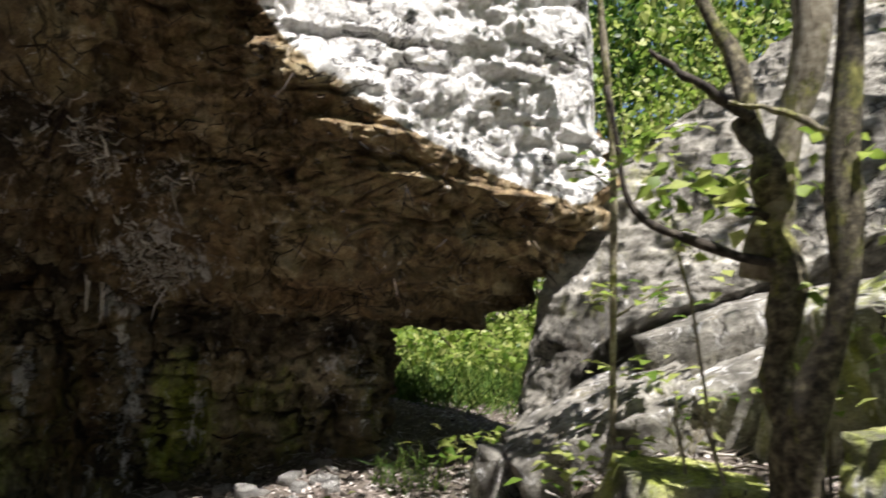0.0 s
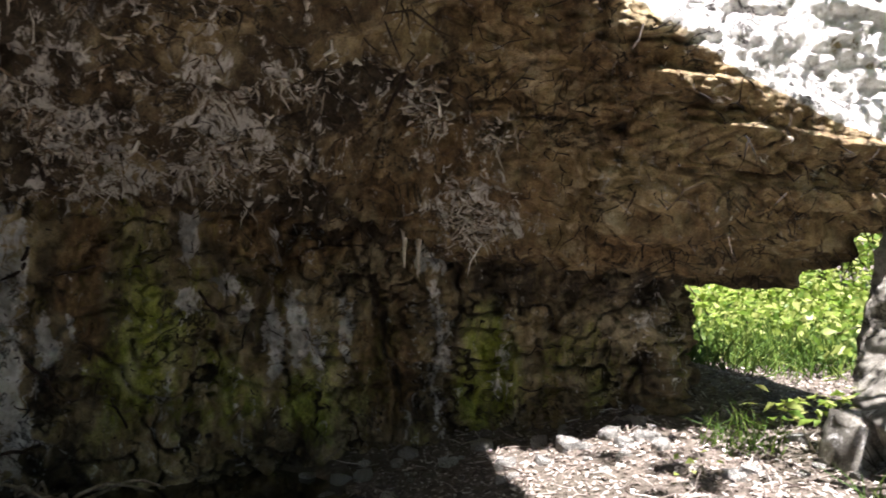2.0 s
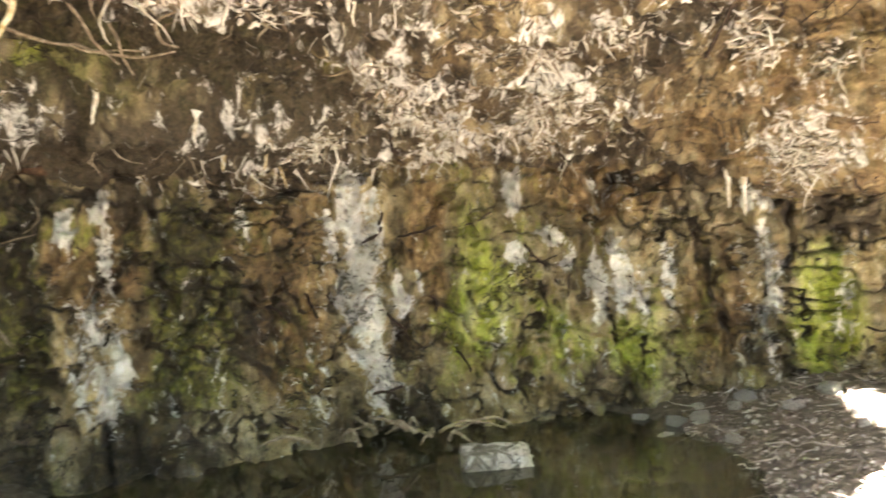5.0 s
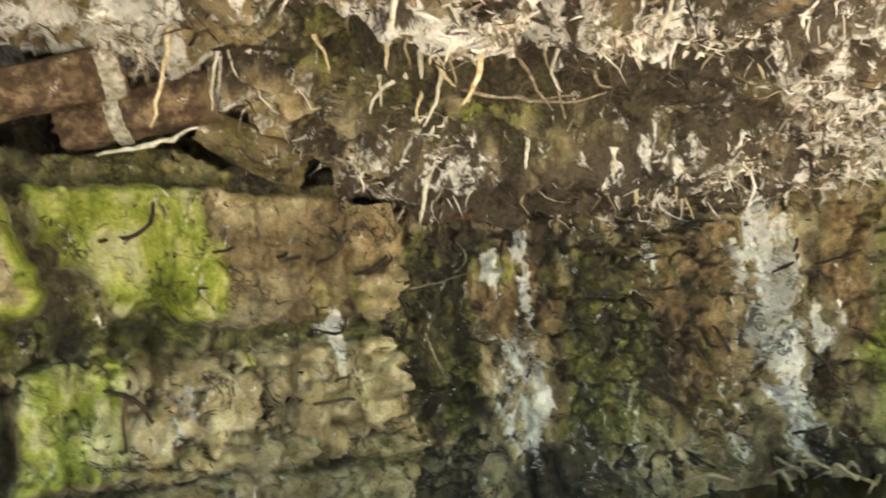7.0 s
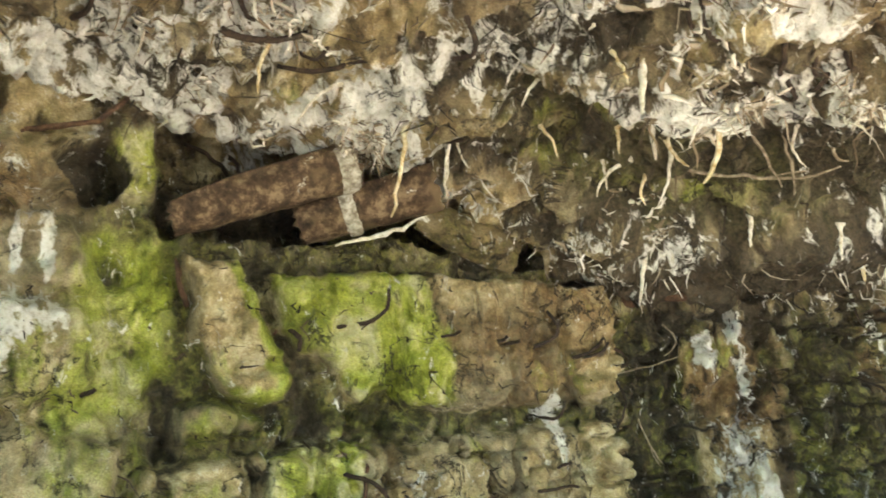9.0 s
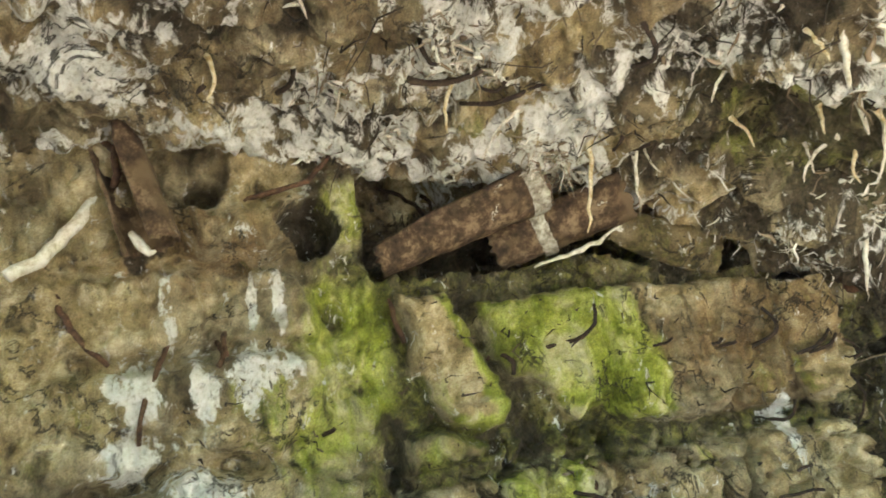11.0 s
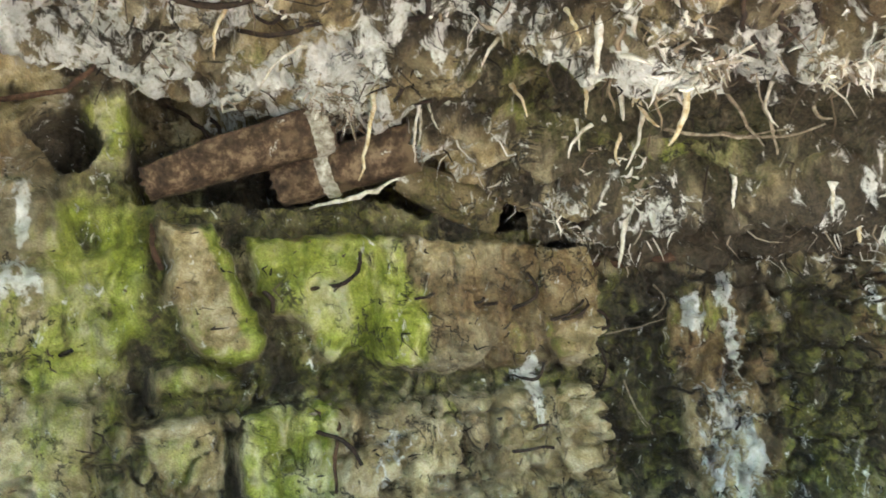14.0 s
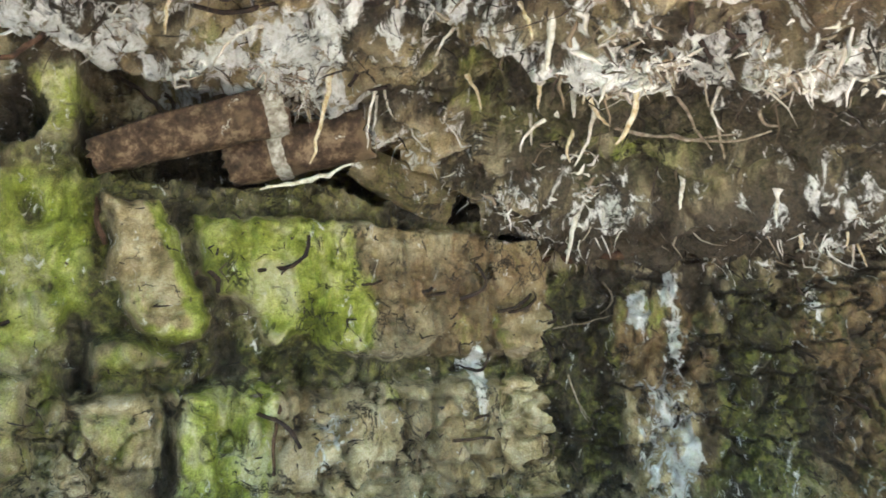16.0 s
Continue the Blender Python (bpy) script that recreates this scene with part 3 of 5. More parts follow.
    # cream rises towards the east lip: a skylight gradient painted as paler concrete
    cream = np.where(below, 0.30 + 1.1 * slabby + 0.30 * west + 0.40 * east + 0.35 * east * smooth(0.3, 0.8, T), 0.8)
    deep = np.where(below, 0.6 * cave * smooth(-0.2, 0.3, slabby) + 0.4 * smooth(0.25, 0.5, fbm(v, 0.4, 3, 90)) * west, 0)
    d += 0.02 * np.clip(lime, 0, 1) * below + 0.03 * smooth(0.05, 0.2, slabby) * west
    pts = v + n * d[:, None]
    me = grid_mesh("overhanging_slab", pts, nu, nv, True)
    stains_and_shade(me, lime, moss, ochre, dark)
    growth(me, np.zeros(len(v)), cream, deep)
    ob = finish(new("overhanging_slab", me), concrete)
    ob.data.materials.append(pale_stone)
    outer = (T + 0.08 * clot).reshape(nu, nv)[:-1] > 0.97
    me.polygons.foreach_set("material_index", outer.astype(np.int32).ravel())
    tagged(ob, "massive overhanging concrete slab with layered crumbling underside", "slab", kind="structure")
    keep = (T >= 0) & (T < 0.97)
    return pts[keep], n[keep], lime[keep], U[keep], T[keep]


ROOF_PTS, ROOF_NRM, ROOF_LIME, ROOF_U, ROOF_T = build_overhang()


def roof_at(p):
    i = int(np.argmin(((ROOF_PTS - np.array(p)) ** 2).sum(1)))
    return Vector(ROOF_PTS[i]), Vector(ROOF_NRM[i])


# ---- ground ----
def ground_height(x, y):
    p = np.stack([x, y, 0 * x], 1)
    r = np.hypot(x, y)
    h = 0.12 * smooth(-0.6, 1.2, x) + 0.30 * smooth(1.3, 2.1, x) * smooth(3.6, 2.6, y) + 0.05 * np.maximum(y - 4.3, 0) * smooth(16, 6, r)
    h += 0.25 * smooth(7, 12, y) + 0.24 * np.exp(-(((x - 1.0) / 0.6) ** 2 + ((y - 4.7) / 0.7) ** 2))
    h -= 0.36 * np.exp(-((((x + 1.9) / 1.75) ** 2 + ((y - 3.0) / 1.4) ** 2) ** 2))
    return h + 0.035 * fbm(p, 0.6, 4, 2) + 0.010 * fbm(p, 0.07, 3, 6) + 1.5 * smooth(14, 60, r) * (fbm(p, 40, 3, 4) + 0.8)


def ground_z(x, y):
    return float(ground_height(np.array([x]), np.array([y]))[0])


def build_ground():
    n = 620
    a = np.linspace(-1, 1, n)
    x = 4.4 * a + 900 * np.sign(a) * np.abs(a) ** 11
    X, Y = np.meshgrid(x - 0.5, x + 2.5, indexing="ij")
    v = np.stack([X.ravel(), Y.ravel(), ground_height(X.ravel(), Y.ravel())], 1)
    me = grid_mesh("ground", v, n, n)
    m, nn, l, b = material("leaf_litter", 0.95)
    col = ramp_node(m, noise_node(m, 0.05, 8, 0.75), (0.3, (0.035, 0.028, 0.022)), (0.5, (0.14, 0.115, 0.09)), (0.7, (0.34, 0.29, 0.25)))
    col = mix_node(m, edge_node(m, noise_node(m, 1.1, 4), 0.45, 0.62), col, ramp_node(m, noise_node(m, 0.03, 6, 0.7), (0.3, (0.05, 0.042, 0.03)), (0.7, (0.20, 0.17, 0.13))))
    l.new(col, b.inputs["Base Color"])
    l.new(bump_node(m, noise_node(m, 0.03, 6, 0.7), 0.8, 0.03), b.inputs["Normal"])
    tagged(finish(new("ground", me), m), "leaf-littered earth ground with pale dry debris", "ground", kind="structure")


build_ground()


def build_pool():
    x, y = np.meshgrid(np.linspace(-4.2, 0.2, 60), np.linspace(0.6, 4.4, 60), indexing="ij")
    v = np.stack([x.ravel(), y.ravel(), np.full(x.size, -0.165)], 1)
    m, n, l, b = material("still_water", 0.04)
    l.new(ramp_node(m, noise_node(m, 0.3, 5), (0.35, (0.030, 0.026, 0.014)), (0.7, (0.10, 0.088, 0.05))), b.inputs["Base Color"])
    l.new(bump_node(m, noise_node(m, 0.12, 2), 0.06, 0.02), b.inputs["Normal"])
    tagged(finish(new("water", grid_mesh("water", v, 60, 60)), m), "still murky dark puddle along the wall foot", "water", kind="structure")


build_pool()


# ---- tubes: bars, roots, drips, trunks ----
def tube(points, radii, sides=6):
    """Vertices and faces of a round tube along the points."""
    pts = [Vector(p) for p in points]
    verts, faces = [], []
    side = None
    for i, p in enumerate(pts):
        ahead = (pts[min(i + 1, len(pts) - 1)] - pts[max(i - 1, 0)]).normalized()
        if side is None:
            side = ahead.orthogonal().normalized()
        side = (side - ahead * side.dot(ahead)).normalized()
        up = ahead.cross(side)
        for k in range(sides):
            a = 2 * math.pi * k / sides
            verts.append(p + (side * math.cos(a) + up * math.sin(a)) * radii[i])
    for i in range(len(pts) - 1):
        for k in range(sides):
            q = (k + 1) % sides
            faces.append((i * sides + k, i * sides + q, (i + 1) * sides + q, (i + 1) * sides + k))
    ends = (range(sides - 1, -1, -1), range((len(pts) - 1) * sides, len(pts) * sides))
    return verts, faces, [tuple(e) for e in ends]


def tube_object(name, points, radii, mat, sides=8, parent=None):
    v, f, ends = tube(points, radii, sides)
    me = bpy.data.meshes.new(name)
    me.from_pydata(v, [], f + ends)
    me.shade_smooth()
    ob = finish(new(name, me), mat)
    ob.parent = parent
    return ob


def arc(a, b, bulge, n=9):
    """Points from a to b, bowed by the vector bulge at the middle, with small kinks."""
    out = []
    for i in range(n):
        t = i / (n - 1)
        w = Vector((random.uniform(-1, 1), random.uniform(-1, 1), random.uniform(-1, 1))) * (b - a).length * 0.018
        out.append(a.lerp(b, t) + bulge * math.sin(math.pi * t ** 1.25) + (w if 0 < i < n - 1 else Vector()))
    return out


def iron_material(name, a, b, c):
    m, n, l, bs = material(name, 0.85)
    l.new(ramp_node(m, noise_node(m, 0.03, 6, 0.7), (0.36, a), (0.5, b), (0.64, c)), bs.inputs["Base Color"])
    bs.inputs["Metallic"].default_value = 0.15
    l.new(bump_node(m, noise_node(m, 0.008, 4), 0.6, 0.004), bs.inputs["Normal"])
    return m


dark_iron = iron_material("dark_corroded_iron", (0.016, 0.011, 0.009), (0.035, 0.023, 0.017), (0.08, 0.05, 0.032))
rust_iron = iron_material("brown_rusted_iron", (0.035, 0.02, 0.013), (0.085, 0.045, 0.026), (0.17, 0.10, 0.06))
pale_root = iron_material("pale_root_bark", (0.14, 0.11, 0.075), (0.26, 0.21, 0.15), (0.42, 0.37, 0.29))
drip_white = iron_material("calcite_drip", (0.42, 0.36, 0.26), (0.66, 0.62, 0.54), (0.80, 0.78, 0.74))
drip_cream = iron_material("stained_calcite_drip", (0.44, 0.30, 0.13), (0.66, 0.56, 0.36), (0.80, 0.74, 0.60))
for mat in (drip_white, drip_cream, pale_root):
    mat.node_tree.nodes["Principled BSDF"].inputs["Metallic"].default_value = 0.0

BAR_TAGS = {"dark_corroded_iron": ("dark corroded bent iron bar sticking out of concrete", "iron bar"),
            "brown_rusted_iron": ("brown rusted bent reinforcement bar on the wall", "iron bar"),
            "pale_root_bark": ("thin pale dry root hanging from the concrete", "root")}


def bar_between(a, na, b, nb, bow, radius, mat):
    travel = b - a
    n = (na + nb).normalized()
    side = travel.cross(n).normalized() if travel.length > 1e-4 else n.orthogonal()
    p0, p1 = a - na * 0.03, b + nb * 0.035
    pts = arc(p0, p1, side * travel.length * bow * 1.15 + n * min(0.05, 0.3 * travel.length))
    name = "root" if mat is pale_root else "iron_bar"
    radii = [radius * (1 - (0.55 if mat is pale_root else 0.15) * i / (len(pts) - 1)) * random.uniform(0.85, 1.15) for i in range(len(pts))]
    label, kind = BAR_TAGS[mat.name]
    tagged(tube_object(name, pts, radii, mat), label, kind, "bars and roots in the concrete")


def wall_bar(s, z, ds, dz, bow, radius, mat):
    (a, na), (b, nb) = wall_at(s, z), wall_at(s + ds, z + dz)
    bar_between(a, na, b, nb, bow, radius, mat)


def roof_bar(p, q, bow, radius, mat):
    (a, na), (b, nb) = roof_at(p), roof_at(q)
    bar_between(a, na, b, nb, bow, radius, mat)


def drip(p, q, bow, radius):
    a, n = roof_at(p)
    b = a + Vector(q) - Vector(p)
    side = (b - a).cross(n).normalized()
    pts = arc(a - n * 0.03, b, side * (b - a).length * bow, 10)
    r = [0.62 * radius * k for k in (2.6, 1.7, 1.25, 1.05, 0.95, 0.85, 0.8, 0.7, 0.6, 0.25)]
    mat = drip_cream if radius in (0.017, 0.020, 0.014, 0.012) else drip_white
    label = "stained cream hanging calcite stalactite" if mat is drip_cream else "thin white hanging calcite stalactite"
    tagged(tube_object("stalactite", pts, r, mat), label, "stalactite", "stalactites under the slab")


wall_bar(6.08, 1.35, 0.22, 0.13, 0.23, 0.010, dark_iron)
wall_bar(6.99, 1.17, 0.10, 0.17, 0.34, 0.010, dark_iron)
wall_bar(6.48, 1.27, 0.14, 0.01, 0.08, 0.007, dark_iron)
wall_bar(6.81, 1.22, 0.06, 0.02, 0.09, 0.009, dark_iron)
wall_bar(6.87, 1.21, 0.06, 0.00, 0.04, 0.009, dark_iron)
wall_bar(7.23, 1.10, 0.08, 0.06, 0.09, 0.008, dark_iron)
wall_bar(7.38, 1.16, 0.06, -0.10, -0.07, 0.008, dark_iron)
wall_bar(6.00, 1.85, -0.16, -0.50, -0.13, 0.008, rust_iron)
wall_bar(5.89, 1.37, 0.04, -0.10, -0.11, 0.012, dark_iron)
wall_bar(5.47, 1.71, 0.02, -0.22, 0.08, 0.013, rust_iron)
wall_bar(7.30, 1.04, 0.08, -0.28, -0.13, 0.006, dark_iron)
wall_bar(7.52, 1.01, 0.28, 0.05, 0.02, 0.005, pale_root)
wall_bar(7.76, 1.25, -0.02, -0.18, -0.28, 0.006, pale_root)
wall_bar(7.40, 0.73, 0.08, -0.17, 0.14, 0.006, pale_root)
wall_bar(7.01, 0.88, 0.12, 0.04, 0.22, 0.008, dark_iron)
wall_bar(4.86, 2.17, 0.45, 0.15, 0.14, 0.012, rust_iron)
wall_bar(4.78, 1.66, -0.02, -0.12, 0.08, 0.012, rust_iron)
wall_bar(5.08, 1.18, 0.06, 0.02, 0.05, 0.010, dark_iron)
wall_bar(5.55, 2.34, 0.20, -0.24, -0.02, 0.011, dark_iron)
wall_bar(5.61, 2.30, 0.18, -0.22, -0.21, 0.011, dark_iron)
wall_bar(4.55, 1.63, -0.14, -0.36, 0.04, 0.011, rust_iron)
wall_bar(4.17, 1.89, 0.16, -0.30, 0.06, 0.014, rust_iron)
wall_bar(4.74, 1.63, -0.02, -0.13, -0.07, 0.012, rust_iron)
wall_bar(4.19, 2.60, 0.28, -0.03, 0.04, 0.015, rust_iron)
wall_bar(4.53, 2.60, 0.18, 0.00, 0.18, 0.011, rust_iron)
wall_bar(4.57, 2.54, 0.30, 0.04, -0.04, 0.010, pale_root)
wall_bar(6.04, 0.76, 0.18, -0.16, -0.11, 0.010, dark_iron)
wall_bar(6.00, 0.79, 0.24, 0.12, 0.02, 0.009, pale_root)
wall_bar(6.20, 0.85, -0.08, -0.36, 0.07, 0.009, rust_iron)
wall_bar(6.73, 0.56, 0.10, 0.02, 0.08, 0.009, dark_iron)
wall_bar(6.87, 0.55, 0.24, -0.01, -0.04, 0.008, dark_iron)
wall_bar(6.99, 0.58, 0.10, 0.07, -0.18, 0.008, dark_iron)
wall_bar(7.28, 0.40, 0.12, 0.02, 0.04, 0.007, pale_root)
wall_bar(7.21, 1.10, 0.10, 0.08, 0.06, 0.009, dark_iron)
wall_bar(8.01, 0.71, 0.02, -0.20, -0.18, 0.008, dark_iron)
wall_bar(7.76, 0.09, 0.10, 0.08, -0.28, 0.006, dark_iron)
wall_bar(9.35, 0.92, 0.08, 0.12, 0.06, 0.010, dark_iron)
wall_bar(8.80, 0.62, 0.10, -0.10, -0.08, 0.010, dark_iron)
wall_bar(9.02, 0.66, 0.02, -0.13, 0.07, 0.010, dark_iron)
wall_bar(9.37, 0.54, 0.18, -0.19, -0.05, 0.010, dark_iron)
wall_bar(9.51, 0.90, 0.22, 0.05, 0.02, 0.007, dark_iron)
wall_bar(9.80, 0.27, 0.08, -0.14, -0.05, 0.008, dark_iron)
wall_bar(9.15, 0.07, 0.35, 0.02, 0.02, 0.009, dark_iron)
wall_bar(8.64, 1.25, 0.08, -0.19, 0.19, 0.006, dark_iron)
wall_bar(7.56, 0.84, 0.10, -0.29, 0.07, 0.006, pale_root)
wall_bar(7.58, 0.78, 0.10, -0.29, 0.07, 0.005, pale_root)
wall_bar(7.34, 1.03, 0.10, 0.05, 0.08, 0.008, dark_iron)
wall_bar(9.65, 0.59, 0.06, -0.10, -0.21, 0.009, dark_iron)
wall_bar(8.66, 0.83, 0.04, -0.06, -0.11, 0.007, dark_iron)
wall_bar(8.80, 0.04, 0.10, -0.07, 0.04, 0.008, dark_iron)
wall_bar(9.33, 0.89, 0.08, 0.08, 0.07, 0.010, dark_iron)
wall_bar(9.51, 0.34, 0.04, 0.13, 0.08, 0.010, dark_iron)
wall_bar(9.82, 0.93, 0.24, 0.07, 0.04, 0.006, dark_iron)
wall_bar(10.22, 0.83, 0.12, -0.15, 0.05, 0.008, dark_iron)
wall_bar(10.47, 0.64, -0.02, -0.13, 0.04, 0.006, dark_iron)
wall_bar(11.91, 0.30, 0.14, -0.02, 0.07, 0.005, dark_iron)

wall_bar(7.50, 1.36, 0.55, 0.02, 0.03, 0.026, rust_iron)
wall_bar(4.28, 2.52, 0.14, -0.30, -0.2, 0.016, rust_iron)
roof_bar((0.85, 3.71, 1.04), (0.97, 3.49, 1.27), 0.2, 0.010, pale_root)
roof_bar((-3.64, 0.23, 2.48), (-3.38, 0.64, 2.43), 0.07, 0.014, dark_iron)
roof_bar((-3.64, 0.23, 2.48), (-3.79, 0.29, 2.45), 0.05, 0.011, dark_iron)
roof_bar((-3.39, 0.32, 2.51), (-3.50, 0.45, 2.46), 0.06, 0.010, dark_iron)
roof_bar((-3.61, -0.10, 2.54), (-3.82, -0.10, 2.51), -0.08, 0.011, dark_iron)
roof_bar((-3.01, 0.98, 2.37), (-3.18, 1.10, 2.30), -0.30, 0.012, dark_iron)
roof_bar((-3.41, 0.70, 2.41), (-3.58, 0.66, 2.40), -0.21, 0.009, dark_iron)
roof_bar((-3.40, 0.92, 2.34), (-3.70, 0.67, 2.38), 0.04, 0.011, dark_iron)
roof_bar((-2.38, 1.37, 2.22), (-2.43, 1.47, 2.14), 0.05, 0.011, dark_iron)
roof_bar((-2.33, 1.39, 2.22), (-2.35, 1.55, 2.12), 0.05, 0.009, dark_iron)
roof_bar((-2.15, 1.58, 2.15), (-2.29, 1.79, 2.01), 0.03, 0.010, dark_iron)
roof_bar((-2.39, 1.71, 2.02), (-2.34, 1.92, 1.93), -0.13, 0.009, dark_iron)
roof_bar((-2.36, 1.91, 1.93), (-2.17, 1.96, 1.97), 0.04, 0.009, dark_iron)
roof_bar((-2.16, 1.78, 2.06), (-2.18, 1.95, 1.97), 0.19, 0.010, dark_iron)
roof_bar((-3.58, 1.20, 2.22), (-3.44, 1.38, 2.14), 0.03, 0.010, dark_iron)
roof_bar((-3.91, -0.44, 2.53), (-3.87, -0.35, 2.53), 0.05, 0.012, dark_iron)
roof_bar((-3.71, 0.22, 2.47), (-3.78, 0.15, 2.48), -0.16, 0.009, dark_iron)
roof_bar((-2.55, 2.01, 1.83), (-2.62, 2.28, 1.69), -0.03, 0.007, pale_root)
roof_bar((-2.84, 2.03, 1.75), (-2.49, 2.31, 1.72), -0.02, 0.008, pale_root)
roof_bar((-3.38, 1.21, 2.23), (-3.54, 1.29, 2.18), 0.04, 0.009, dark_iron)
roof_bar((-2.33, 1.77, 2.00), (-2.33, 1.94, 1.93), -0.11, 0.010, dark_iron)
roof_bar((-2.31, 1.96, 1.92), (-2.05, 2.06, 1.97), 0.05, 0.009, dark_iron)
roof_bar((-2.12, 1.90, 2.01), (-2.14, 2.03, 1.95), 0.09, 0.009, dark_iron)
roof_bar((-2.31, 2.19, 1.82), (-2.34, 2.35, 1.75), 0.14, 0.009, pale_root)
roof_bar((-2.49, 2.08, 1.82), (-2.58, 2.36, 1.67), -0.03, 0.008, pale_root)
roof_bar((-2.76, 2.17, 1.70), (-2.39, 2.38, 1.72), -0.02, 0.008, pale_root)
roof_bar((-0.40, 3.42, 1.96), (-0.43, 3.65, 1.74), 0.03, 0.009, dark_iron)
roof_bar((-0.54, 3.45, 1.88), (-0.47, 3.57, 1.81), -0.30, 0.008, dark_iron)
roof_bar((-0.19, 3.54, 1.91), (-0.17, 3.62, 1.83), -0.20, 0.008, dark_iron)
roof_bar((-1.88, 3.01, 1.67), (-1.78, 3.19, 1.63), -0.06, 0.009, dark_iron)
roof_bar((-1.86, 3.30, 1.56), (-1.93, 3.51, 1.45), 0.11, 0.010, dark_iron)
roof_bar((0.19, 4.01, 1.17), (0.21, 4.08, 1.08), 0.07, 0.009, dark_iron)
roof_bar((-0.36, 3.42, 1.98), (-0.45, 3.66, 1.74), 0.03, 0.010, dark_iron)

drip((-3.60, 0.58, 2.41), (-3.63, 0.51, 2.19), 0.11, 0.014)
drip((-3.66, 0.92, 2.31), (-3.77, 0.74, 2.14), 0.19, 0.011)
drip((-3.62, 1.17, 2.23), (-3.68, 1.08, 1.81), -0.03, 0.017)
drip((-3.53, 1.31, 2.17), (-3.56, 1.26, 1.88), 0.07, 0.010)
drip((-3.53, 1.36, 2.15), (-3.48, 1.38, 1.98), 0.21, 0.009)
drip((-2.70, 1.40, 2.17), (-2.63, 1.41, 2.01), -0.10, 0.014)
drip((-2.63, 1.51, 2.09), (-2.65, 1.48, 1.90), 0.00, 0.022)
drip((-2.67, 1.73, 1.94), (-2.70, 1.70, 1.86), 0.09, 0.012)
drip((-2.56, 1.84, 1.91), (-2.64, 1.78, 1.69), -0.11, 0.020)
drip((-2.93, 1.69, 1.93), (-2.92, 1.67, 1.81), 0.00, 0.014)
drip((-3.00, 1.38, 2.16), (-3.06, 1.31, 2.06), 0.10, 0.011)
drip((-2.34, 2.05, 1.88), (-2.35, 2.02, 1.70), 0.23, 0.010)
drip((-3.11, 1.80, 1.85), (-3.09, 1.79, 1.71), 0.00, 0.010)
drip((-2.97, 1.86, 1.81), (-3.09, 1.77, 1.69), 0.19, 0.013)
drip((-2.97, 1.91, 1.78), (-2.98, 1.88, 1.66), 0.19, 0.012)
drip((-3.59, 1.84, 1.83), (-3.66, 1.76, 1.74), -0.23, 0.009)
drip((-3.26, 2.15, 1.60), (-3.30, 2.10, 1.37), 0.00, 0.018)
drip((-3.72, -0.36, 2.56), (-3.70, -0.38, 2.37), -0.17, 0.014)
drip((-3.65, 1.42, 2.11), (-3.64, 1.39, 1.92), -0.10, 0.010)
drip((-2.62, 2.92, 1.44), (-2.62, 2.90, 1.36), 0.00, 0.020)
drip((-2.49, 3.20, 1.39), (-2.51, 3.17, 1.27), 0.00, 0.009)
drip((-2.82, 1.75, 1.90), (-2.81, 1.74, 1.76), 0.00, 0.018)
drip((-2.81, 1.81, 1.87), (-2.74, 1.85, 1.74), 0.12, 0.014)
drip((-1.63, 2.78, 1.85), (-1.61, 2.77, 1.79), 0.00, 0.010)
drip((-1.83, 2.63, 1.83), (-1.81, 2.61, 1.73), 0.00, 0.012)
drip((-2.51, 3.25, 1.37), (-2.47, 3.25, 1.25), 0.00, 0.012)
drip((-1.23, 3.31, 1.74), (-1.13, 3.32, 1.87), 0.09, 0.010)
drip((-3.23, 1.56, 2.04), (-3.17, 1.60, 1.90), -0.16, 0.012)
drip((-2.82, 1.85, 1.84), (-2.88, 1.77, 1.63), -0.06, 0.011)
drip((-2.61, 2.78, 1.50), (-2.62, 2.76, 1.39), 0.00, 0.018)
drip((-2.52, 3.06, 1.43), (-2.53, 3.03, 1.33), 0.00, 0.012)
drip((-2.77, 2.39, 1.60), (-2.79, 2.36, 1.47), 0.00, 0.016)

drip((-0.40, 4.05, 1.10), (-0.40, 4.03, 0.92), 0.00, 0.018)
drip((-0.30, 4.05, 1.10), (-0.30, 4.03, 0.90), 0.00, 0.019)


# ---- crust, rootlets and crumbs too many to count ----
def bits(name, origins, ways, lengths, radii, curl, mat, label, category, sides=4, flat=1.0):
    """One mesh of many short tapering curls; flat below 1 makes them strips."""
    rng = np.random.default_rng(len(origins))
    n = len(origins)
    ways = ways / np.linalg.norm(ways, axis=1, keepdims=True)
    side = np.cross(ways, rng.normal(size=(n, 3)))
    side /= np.linalg.norm(side, axis=1, keepdims=True)
    up = np.cross(ways, side)
    bend = rng.uniform(-0.35, 0.35, n)
    rings = []
    for t, k in ((0, 0.7), (0.35, 1.0), (0.7, 0.7), (1.0, 0.12)):
        c = origins + ways * (lengths * t)[:, None] + side * (lengths * curl * t * t)[:, None] + up * (lengths * bend * math.sin(t * 5))[:, None]
        for j in range(sides):
            a = 2 * math.pi * j / sides
            rings.append(c + (side * math.cos(a) * flat + up * math.sin(a)) * (radii * k)[:, None])
    v = np.stack(rings, 1).reshape(-1, 3)
    base = np.arange(n)[:, None] * (4 * sides)
    faces = [base + np.array([[i * sides + j, i * sides + (j + 1) % sides, (i + 1) * sides + (j + 1) % sides, (i + 1) * sides + j]]) for i in range(3) for j in range(sides)]
    me = poly_mesh(name, v, np.concatenate(faces))
    return tagged(finish(new(name, me), mat), label, category, kind="stuff")


